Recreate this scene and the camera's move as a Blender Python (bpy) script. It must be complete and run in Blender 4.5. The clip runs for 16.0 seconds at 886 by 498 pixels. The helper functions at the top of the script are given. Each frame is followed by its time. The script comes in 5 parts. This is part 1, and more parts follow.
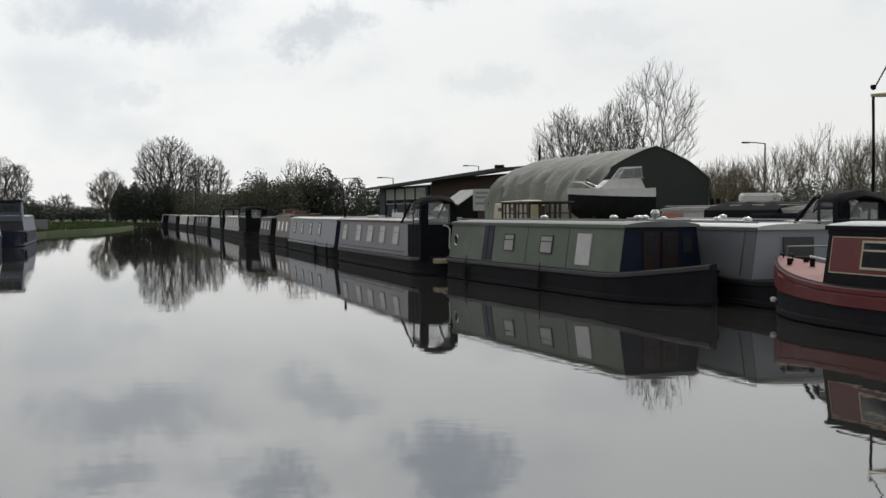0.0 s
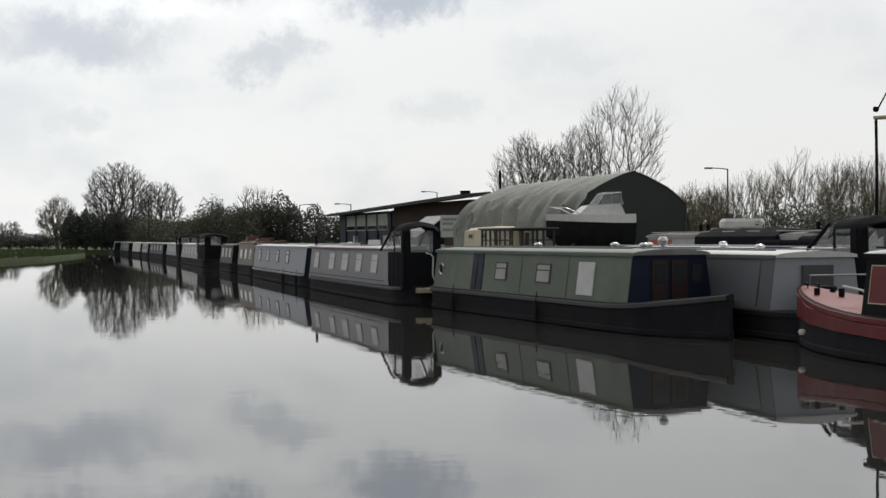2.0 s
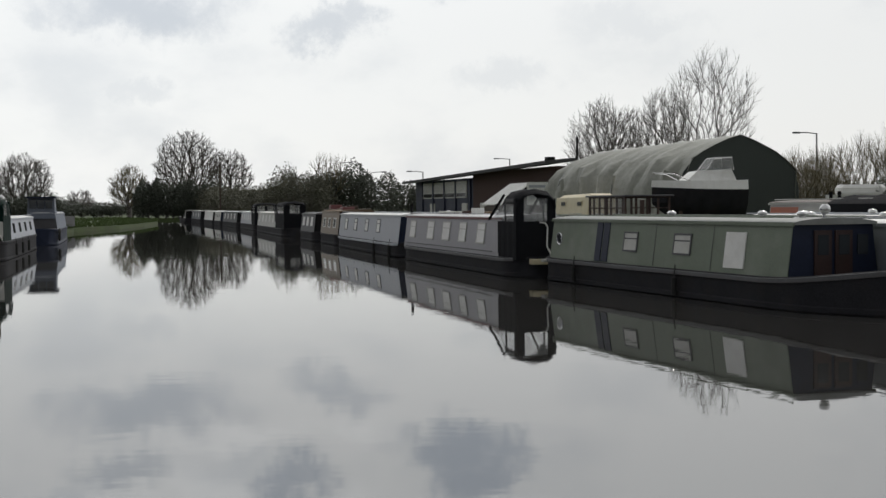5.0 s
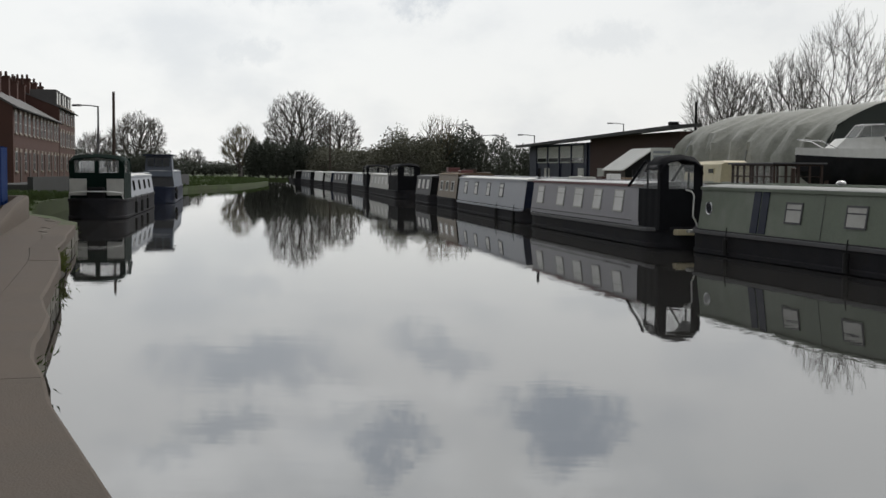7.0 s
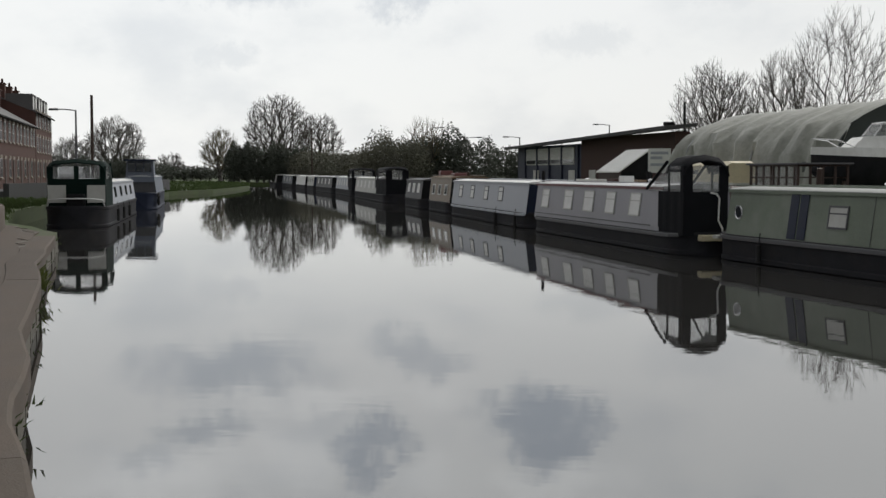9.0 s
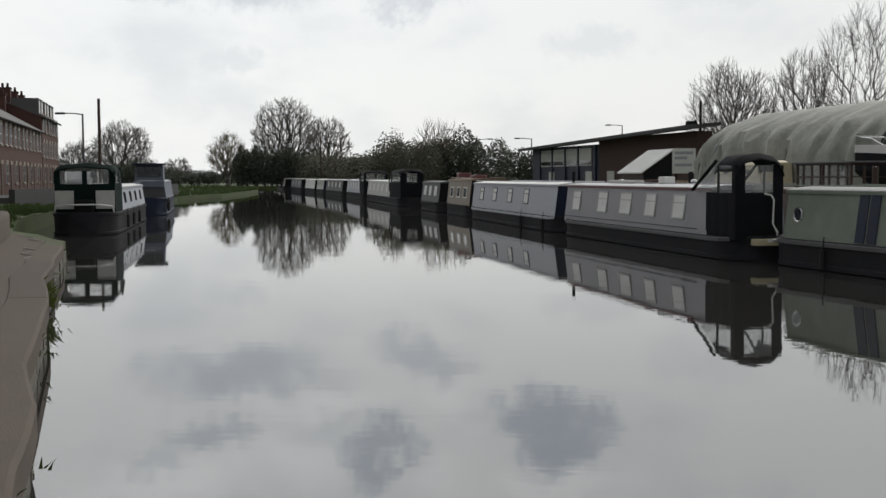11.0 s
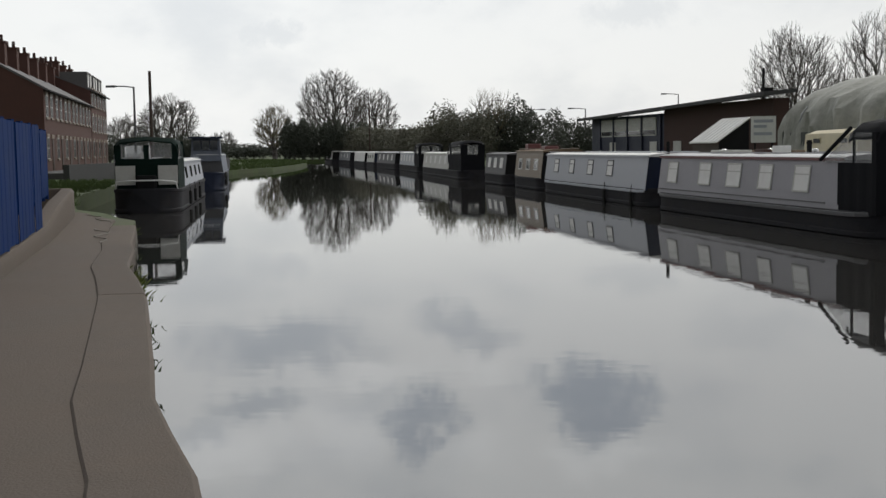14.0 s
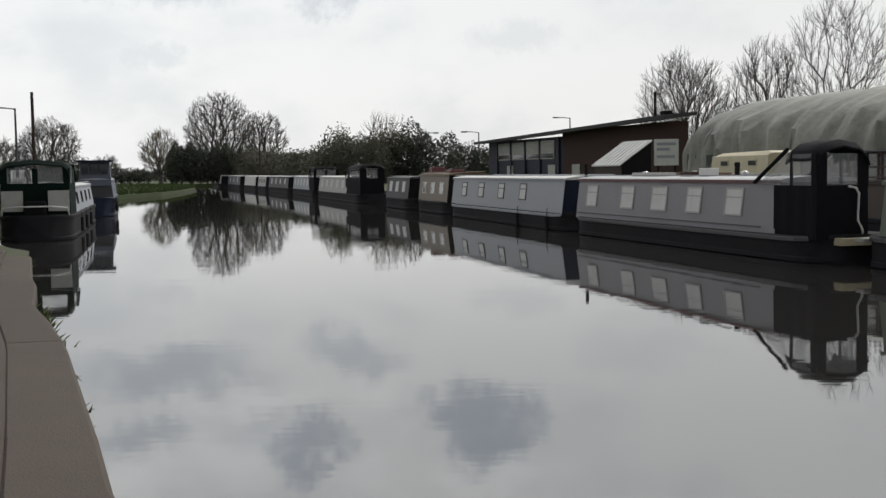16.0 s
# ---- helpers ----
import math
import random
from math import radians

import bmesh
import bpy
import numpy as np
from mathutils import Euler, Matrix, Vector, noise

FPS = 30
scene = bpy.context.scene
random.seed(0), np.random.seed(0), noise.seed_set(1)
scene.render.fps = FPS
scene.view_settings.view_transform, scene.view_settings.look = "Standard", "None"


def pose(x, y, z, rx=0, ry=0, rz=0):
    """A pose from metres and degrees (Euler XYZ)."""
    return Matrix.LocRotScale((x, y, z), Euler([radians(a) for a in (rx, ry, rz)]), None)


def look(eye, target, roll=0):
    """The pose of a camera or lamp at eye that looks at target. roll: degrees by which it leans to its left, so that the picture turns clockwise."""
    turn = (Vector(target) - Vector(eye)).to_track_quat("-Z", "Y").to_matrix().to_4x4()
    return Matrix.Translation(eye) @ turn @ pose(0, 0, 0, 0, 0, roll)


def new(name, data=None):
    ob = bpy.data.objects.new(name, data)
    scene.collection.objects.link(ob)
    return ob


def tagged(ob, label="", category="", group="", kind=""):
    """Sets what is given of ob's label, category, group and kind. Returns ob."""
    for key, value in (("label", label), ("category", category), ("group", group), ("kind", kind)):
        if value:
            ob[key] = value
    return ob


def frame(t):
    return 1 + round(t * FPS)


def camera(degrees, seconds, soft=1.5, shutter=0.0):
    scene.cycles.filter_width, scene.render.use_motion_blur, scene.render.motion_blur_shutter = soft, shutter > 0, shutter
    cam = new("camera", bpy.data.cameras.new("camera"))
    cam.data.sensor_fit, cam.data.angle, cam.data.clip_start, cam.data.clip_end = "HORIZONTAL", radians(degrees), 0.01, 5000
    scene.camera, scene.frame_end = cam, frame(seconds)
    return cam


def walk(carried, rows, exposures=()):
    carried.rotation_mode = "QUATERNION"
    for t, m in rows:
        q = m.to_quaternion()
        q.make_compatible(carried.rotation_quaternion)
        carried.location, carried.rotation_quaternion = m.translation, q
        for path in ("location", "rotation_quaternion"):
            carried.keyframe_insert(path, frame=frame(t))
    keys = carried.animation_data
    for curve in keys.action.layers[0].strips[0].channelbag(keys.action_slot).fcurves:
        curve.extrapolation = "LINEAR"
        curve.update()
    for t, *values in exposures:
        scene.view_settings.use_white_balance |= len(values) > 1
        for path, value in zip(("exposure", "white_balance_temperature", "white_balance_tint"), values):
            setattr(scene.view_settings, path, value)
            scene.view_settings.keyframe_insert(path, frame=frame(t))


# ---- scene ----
cam = camera(40.63, 16.0, soft=1.5)
# seconds, eye x y z, pitch, roll, yaw
ROWS = [
    (0, 0.000, -0.000, 1.790, -1.74, -0.23, -0.00),
    (0.5, -0.208, 0.380, 1.798, -1.45, -0.24, -2.47),
    (1, -0.430, 0.759, 1.808, -0.40, -0.22, -1.64),
    (1.5, -0.648, 1.127, 1.816, -0.53, -0.28, -2.13),
    (2, -0.871, 1.485, 1.825, -0.50, -0.38, -2.34),
    (2.5, -1.098, 1.829, 1.833, -2.40, -0.10, -1.99),
    (3, -1.334, 2.159, 1.842, -2.13, -0.31, -0.53),
    (3.5, -1.568, 2.475, 1.849, -1.85, -0.66, -0.98),
    (3.7, -1.660, 2.599, 1.851, -2.29, -0.97, -0.80),
    (5.8, -2.519, 3.816, 1.856, -1.92, 0.30, 2.39),
    (6, -2.613, 3.976, 1.856, -2.48, 0.18, 3.60),
    (6.5, -2.848, 4.407, 1.856, -3.16, 0.54, 8.31),
    (7, -3.062, 4.860, 1.857, -3.76, 0.48, 5.51),
    (7.5, -3.278, 5.330, 1.859, -2.74, 0.30, 7.15),
    (8, -3.498, 5.809, 1.863, -2.18, -0.25, 4.03),
    (8.5, -3.707, 6.287, 1.866, -2.54, -0.16, 4.47),
    (9, -3.923, 6.762, 1.868, -3.62, 0.04, 4.51),
    (9.2, -4.008, 6.948, 1.868, -3.35, -0.21, 5.33),
    (11.3, -4.787, 8.738, 1.851, -3.50, -0.49, 4.51),
    (11.5, -4.872, 8.891, 1.850, -3.06, -0.72, 3.67),
    (12, -5.099, 9.262, 1.850, -3.33, -0.61, 2.58),
    (12.5, -5.358, 9.625, 1.851, -3.35, -1.32, 2.45),
    (13, -5.636, 9.982, 1.852, -3.78, -1.13, 5.21),
    (13.5, -5.889, 10.329, 1.853, -4.73, -0.68, 6.17),
    (14, -6.125, 10.676, 1.854, -4.81, -0.85, 6.79),
    (14.5, -6.347, 11.025, 1.853, -4.40, -0.97, 4.81),
    (15, -6.560, 11.370, 1.852, -3.93, -1.29, 2.47),
    (15.5, -6.767, 11.708, 1.850, -4.28, -0.67, 1.58),
    (16, -6.984, 12.049, 1.848, -3.76, -0.97, 1.37),
]
walk(cam, [(t, pose(x, y, z, 90 + pitch, 0, yaw) @ pose(0, 0, 0, 0, 0, roll)) for t, x, y, z, pitch, roll, yaw in ROWS])

# ---------------------------------------------------------------- world and sun
world = bpy.data.worlds.new("sky")
scene.world = world
world.use_nodes = True
wn, wl = world.node_tree.nodes, world.node_tree.links
wn.clear()
w_out = wn.new("ShaderNodeOutputWorld")
w_bg = wn.new("ShaderNodeBackground")
sky = wn.new("ShaderNodeTexSky")
sky.sky_type = "NISHITA"
sky.sun_disc = False
SUN_EL, SUN_AZ = 48.0, 25.0
sky.sun_elevation, sky.sun_rotation = radians(SUN_EL), radians(SUN_AZ)
sky.dust_density, sky.air_density = 2.0, 1.0
w_bg.inputs["Strength"].default_value = 0.1
CLOUD_WHITE = (8.5, 8.6, 8.55, 1)
CLOUD_GREY = (4.0, 4.5, 5.2, 1)


def wmath(op, a, b=None, c=None):
    n = wn.new("ShaderNodeMath")
    n.operation = op
    for i, v in enumerate((a, b, c)):
        if v is None:
            continue
        if isinstance(v, (int, float)):
            n.inputs[i].default_value = v
        else:
            wl.new(v, n.inputs[i])
    return n.outputs[0]


coord = wn.new("ShaderNodeTexCoord")
sep = wn.new("ShaderNodeSeparateXYZ")
wl.new(coord.outputs["Generated"], sep.inputs[0])
big = wn.new("ShaderNodeTexNoise")
big.inputs["Scale"].default_value = 6.0
big.inputs["Detail"].default_value = 7
big.inputs["Roughness"].default_value = 0.55
stretch = wn.new("ShaderNodeVectorMath")
stretch.operation = "MULTIPLY"
stretch.inputs[1].default_value = (1, 1, 1.7)
wl.new(coord.outputs["Generated"], stretch.inputs[0])
wl.new(stretch.outputs["Vector"], big.inputs["Vector"])
ramp = wn.new("ShaderNodeMapRange")
ramp.interpolation_type = "SMOOTHSTEP"
ramp.inputs["From Min"].default_value, ramp.inputs["From Max"].default_value = 0.46, 0.74
ramp.inputs["To Max"].default_value = 0.32
wl.new(big.outputs["Fac"], ramp.inputs["Value"])
grey = ramp.outputs["Result"]
# single darker clouds: azimuth (left of ahead), elevation, half width, half height in degrees, depth
CLOUDS = [(14.6, 9.1, 4.0, 1.3, 0.62), (17.2, 8.8, 1.6, 0.9, 0.4), (5.9, 8.2, 1.6, 0.8, 0.5), (4.9, 9.0, 1.2, 0.7, 0.45), (15.2, 5.6, 1.4, 0.7, 0.28), (-0.5, 11.5, 2.9, 1.05, 0.85), (-1.0, 12.7, 1.9, 1.3, 0.85),
          (8.0, 12.7, 1.9, 0.9, 0.75), (8.3, 13.7, 1.2, 1.2, 0.75), (15.6, 11.9, 2.2, 0.9, 0.55), (11.0, 11.9, 1.4, 0.6, 0.3), (18.3, 13.0, 1.6, 0.7, 0.35), (-2.4, 6.1, 1.8, 0.8, 0.22), (-8.5, 8.6, 3.0, 0.8, 0.2)]
# brighter tufts between them
BRIGHT = [(17.5, 14.0, 4.5, 1.1, 0.16), (11.5, 13.2, 2.0, 1.5, 0.14), (11.0, 10.9, 3.5, 0.6, 0.1), (4.6, 10.4, 1.6, 0.5, 0.08), (-1.0, 14.6, 2.4, 0.6, 0.12), (5.8, 14.6, 1.4, 0.8, 0.1)]
az = wmath("ARCTAN2", wmath("MULTIPLY", sep.outputs["X"], -1.0), sep.outputs["Y"])
el = wmath("ARCSINE", sep.outputs["Z"])
warp = wn.new("ShaderNodeTexNoise")
warp.inputs["Scale"].default_value = 21
warp.inputs["Detail"].default_value = 7
warp.inputs["Roughness"].default_value = 0.68
wl.new(coord.outputs["Generated"], warp.inputs["Vector"])
wsep = wn.new("ShaderNodeSeparateColor")
wl.new(warp.outputs["Color"], wsep.inputs[0])
az = wmath("MULTIPLY_ADD", wmath("SUBTRACT", wsep.outputs[0], 0.5), 0.12, az)
el = wmath("MULTIPLY_ADD", wmath("SUBTRACT", wsep.outputs[1], 0.5), 0.075, el)
for ca, ce, cw, ch, depth in CLOUDS:
    dx = wmath("DIVIDE", wmath("SUBTRACT", az, radians(ca)), radians(cw))
    dy = wmath("DIVIDE", wmath("SUBTRACT", el, radians(ce)), radians(ch))
    r2 = wmath("ADD", wmath("MULTIPLY", dx, dx), wmath("MULTIPLY", dy, dy))
    blob = wmath("MULTIPLY", wmath("EXPONENT", wmath("MULTIPLY", wmath("POWER", r2, 1.7), -0.8)), depth)
    grey = wmath("MAXIMUM", grey, blob)
shine = None
for ca, ce, cw, ch, depth in BRIGHT:
    dx = wmath("DIVIDE", wmath("SUBTRACT", az, radians(ca)), radians(cw))
    dy = wmath("DIVIDE", wmath("SUBTRACT", el, radians(ce)), radians(ch))
    r2 = wmath("ADD", wmath("MULTIPLY", dx, dx), wmath("MULTIPLY", dy, dy))
    blob = wmath("MULTIPLY", wmath("EXPONENT", wmath("MULTIPLY", r2, -0.8)), depth)
    shine = blob if shine is None else wmath("MAXIMUM", shine, blob)
cloud = wn.new("ShaderNodeMix")
cloud.data_type = "RGBA"
cloud.inputs["A"].default_value, cloud.inputs["B"].default_value = CLOUD_WHITE, CLOUD_GREY
wl.new(grey, cloud.inputs["Factor"])
mixed = wn.new("ShaderNodeMix")
mixed.data_type = "RGBA"
mixed.inputs["Factor"].default_value = 0.93
wl.new(sky.outputs["Color"], mixed.inputs["A"])
wl.new(cloud.outputs["Result"], mixed.inputs["B"])
# the cloud is brightest round the sun and duller on the far side of the sky
sun_az = wmath("ADD", wmath("MULTIPLY", sep.outputs["X"], math.sin(radians(SUN_AZ))), wmath("MULTIPLY", sep.outputs["Y"], math.cos(radians(SUN_AZ))))
glow = wn.new("ShaderNodeMapRange")
glow.interpolation_type = "SMOOTHSTEP"
glow.inputs["From Min"].default_value, glow.inputs["From Max"].default_value = -0.6, 0.75
glow.inputs["To Min"].default_value, glow.inputs["To Max"].default_value = 0.38, 1.06
wl.new(sun_az, glow.inputs["Value"])
lit = wn.new("ShaderNodeVectorMath")
lit.operation = "SCALE"
wl.new(mixed.outputs["Result"], lit.inputs[0])
high = wn.new("ShaderNodeMapRange")
high.interpolation_type = "SMOOTHSTEP"
high.inputs["From Min"].default_value, high.inputs["From Max"].default_value = 0.12, 0.32
high.inputs["To Min"].default_value, high.inputs["To Max"].default_value = 1.0, 1.15
wl.new(sep.outputs["Z"], high.inputs["Value"])
# sky brightness tilted by hand: a little brighter towards -x, dimmer towards +x
x_tilt = wn.new("ShaderNodeMapRange")
x_tilt.inputs["From Min"].default_value, x_tilt.inputs["From Max"].default_value = -0.3, 0.3
x_tilt.inputs["To Min"].default_value, x_tilt.inputs["To Max"].default_value = 1.05, 0.93
wl.new(sep.outputs["X"], x_tilt.inputs["Value"])
wl.new(wmath("MULTIPLY", wmath("MULTIPLY", wmath("MULTIPLY", glow.outputs["Result"], x_tilt.outputs["Result"]), high.outputs["Result"]), wmath("ADD", shine, 1.0)), lit.inputs["Scale"])
wl.new(lit.outputs["Vector"], w_bg.inputs["Color"])
wl.new(w_bg.outputs[0], w_out.inputs[0])

sun = new("sun", bpy.data.lights.new("sun", "SUN"))
sun.data.energy, sun.data.angle, sun.data.color = 1.2, radians(12), (1.0, 0.96, 0.9)
sun_dir = Vector((math.sin(radians(SUN_AZ)) * math.cos(radians(SUN_EL)), math.cos(radians(SUN_AZ)) * math.cos(radians(SUN_EL)), math.sin(radians(SUN_EL))))
sun.matrix_world = look(sun_dir * 50, (0, 0, 0))
scene.view_settings.exposure = 0.0

# ---------------------------------------------------------------- materials
def mat(name, base, rough=0.6, metal=0.0, vary=0.25, scale=3.0, fine=40.0, bump=0.15, dirt=None, dirt_amount=0.35, spec=0.5, piece=0.0):
    """A surface with coarse and fine variation, a little relief and optional stains; piece varies it from object to object."""
    m = bpy.data.materials.new(name)
    m.use_nodes = True
    n, l = m.node_tree.nodes, m.node_tree.links
    b = n["Principled BSDF"]
    b.inputs["Metallic"].default_value = metal
    b.inputs["Specular IOR Level"].default_value = spec
    tc = n.new("ShaderNodeTexCoord")
    no1, no2 = n.new("ShaderNodeTexNoise"), n.new("ShaderNodeTexNoise")
    no1.inputs["Scale"].default_value, no1.inputs["Detail"].default_value = scale, 6
    no2.inputs["Scale"].default_value, no2.inputs["Detail"].default_value = fine, 4
    for q in (no1, no2):
        l.new(tc.outputs["Object"], q.inputs["Vector"])
    hsv = n.new("ShaderNodeHueSaturation")
    hsv.inputs["Color"].default_value = (*base, 1)
    add = n.new("ShaderNodeMath")
    add.operation = "ADD"
    l.new(no1.outputs["Fac"], add.inputs[0])
    l.new(no2.outputs["Fac"], add.inputs[1])
    mr = n.new("ShaderNodeMapRange")
    mr.inputs["From Min"].default_value, mr.inputs["From Max"].default_value = 0.6, 1.4
    mr.inputs["To Min"].default_value, mr.inputs["To Max"].default_value = 1 - vary, 1 + vary
    l.new(add.outputs[0], mr.inputs["Value"])
    val = mr.outputs["Result"]
    if piece:
        info = n.new("ShaderNodeObjectInfo")
        pm = n.new("ShaderNodeMapRange")
        pm.inputs["To Min"].default_value, pm.inputs["To Max"].default_value = 1 - piece, 1 + piece
        l.new(info.outputs["Random"], pm.inputs["Value"])
        mul = n.new("ShaderNodeMath")
        mul.operation = "MULTIPLY"
        l.new(val, mul.inputs[0])
        l.new(pm.outputs["Result"], mul.inputs[1])
        val = mul.outputs[0]
    l.new(val, hsv.inputs["Value"])
    colour = hsv.outputs["Color"]
    if dirt:
        no3 = n.new("ShaderNodeTexNoise")
        no3.inputs["Scale"].default_value, no3.inputs["Detail"].default_value, no3.inputs["Roughness"].default_value = scale * 0.7, 9, 0.65
        l.new(tc.outputs["Object"], no3.inputs["Vector"])
        dm = n.new("ShaderNodeMapRange")
        dm.inputs["From Min"].default_value, dm.inputs["From Max"].default_value = 0.48, 0.68
        dm.inputs["To Max"].default_value = dirt_amount
        l.new(no3.outputs["Fac"], dm.inputs["Value"])
        mx = n.new("ShaderNodeMix")
        mx.data_type = "RGBA"
        mx.inputs["B"].default_value = (*dirt, 1)
        l.new(dm.outputs["Result"], mx.inputs["Factor"])
        l.new(colour, mx.inputs["A"])
        colour = mx.outputs["Result"]
    l.new(colour, b.inputs["Base Color"])
    rr = n.new("ShaderNodeMapRange")
    rr.inputs["To Min"].default_value, rr.inputs["To Max"].default_value = max(0.02, rough - 0.12), min(1, rough + 0.12)
    l.new(no1.outputs["Fac"], rr.inputs["Value"])
    l.new(rr.outputs["Result"], b.inputs["Roughness"])
    if bump:
        bp = n.new("ShaderNodeBump")
        bp.inputs["Strength"].default_value, bp.inputs["Distance"].default_value = bump, 0.02
        l.new(no2.outputs["Fac"], bp.inputs["Height"])
        l.new(bp.outputs["Normal"], b.inputs["Normal"])
    return m


def water_mat():
    m = bpy.data.materials.new("canal_water")
    m.use_nodes = True
    n, l = m.node_tree.nodes, m.node_tree.links
    b = n["Principled BSDF"]
    b.inputs["Base Color"].default_value = (0.03, 0.029, 0.027, 1)
    b.inputs["Roughness"].default_value = 0.015
    b.inputs["IOR"].default_value = 2.85
    tc = n.new("ShaderNodeTexCoord")
    mp = n.new("ShaderNodeMapping")
    mp.inputs["Scale"].default_value = (0.5, 1.0, 1.0)
    l.new(tc.outputs["Object"], mp.inputs["Vector"])
    a, c = n.new("ShaderNodeTexNoise"), n.new("ShaderNodeTexNoise")
    a.inputs["Scale"].default_value, a.inputs["Detail"].default_value = 0.9, 3
    c.inputs["Scale"].default_value, c.inputs["Detail"].default_value = 5.0, 3
    for q in (a, c):
        l.new(mp.outputs[0], q.inputs["Vector"])
    b1, b2 = n.new("ShaderNodeBump"), n.new("ShaderNodeBump")
    b1.inputs["Strength"].default_value, b1.inputs["Distance"].default_value = 1.0, 0.0018
    b2.inputs["Strength"].default_value, b2.inputs["Distance"].default_value = 1.0, 0.0004
    l.new(a.outputs["Fac"], b1.inputs["Height"])
    l.new(c.outputs["Fac"], b2.inputs["Height"])
    l.new(b1.outputs["Normal"], b2.inputs["Normal"])
    l.new(b2.outputs["Normal"], b.inputs["Normal"])
    return m


def glass_mat():
    m = bpy.data.materials.new("window_glass")
    m.use_nodes = True
    b = m.node_tree.nodes["Principled BSDF"]
    b.inputs["Base Color"].default_value = (0.03, 0.035, 0.04, 1)
    b.inputs["Roughness"].default_value = 0.05
    b.inputs["Specular IOR Level"].default_value = 0.8
    return m


def clear_mat():
    m = bpy.data.materials.new("clear_vinyl")
    m.use_nodes = True
    b = m.node_tree.nodes["Principled BSDF"]
    b.inputs["Base Color"].default_value = (0.55, 0.56, 0.56, 1)
    b.inputs["Roughness"].default_value = 0.12
    b.inputs["Alpha"].default_value = 0.2
    return m


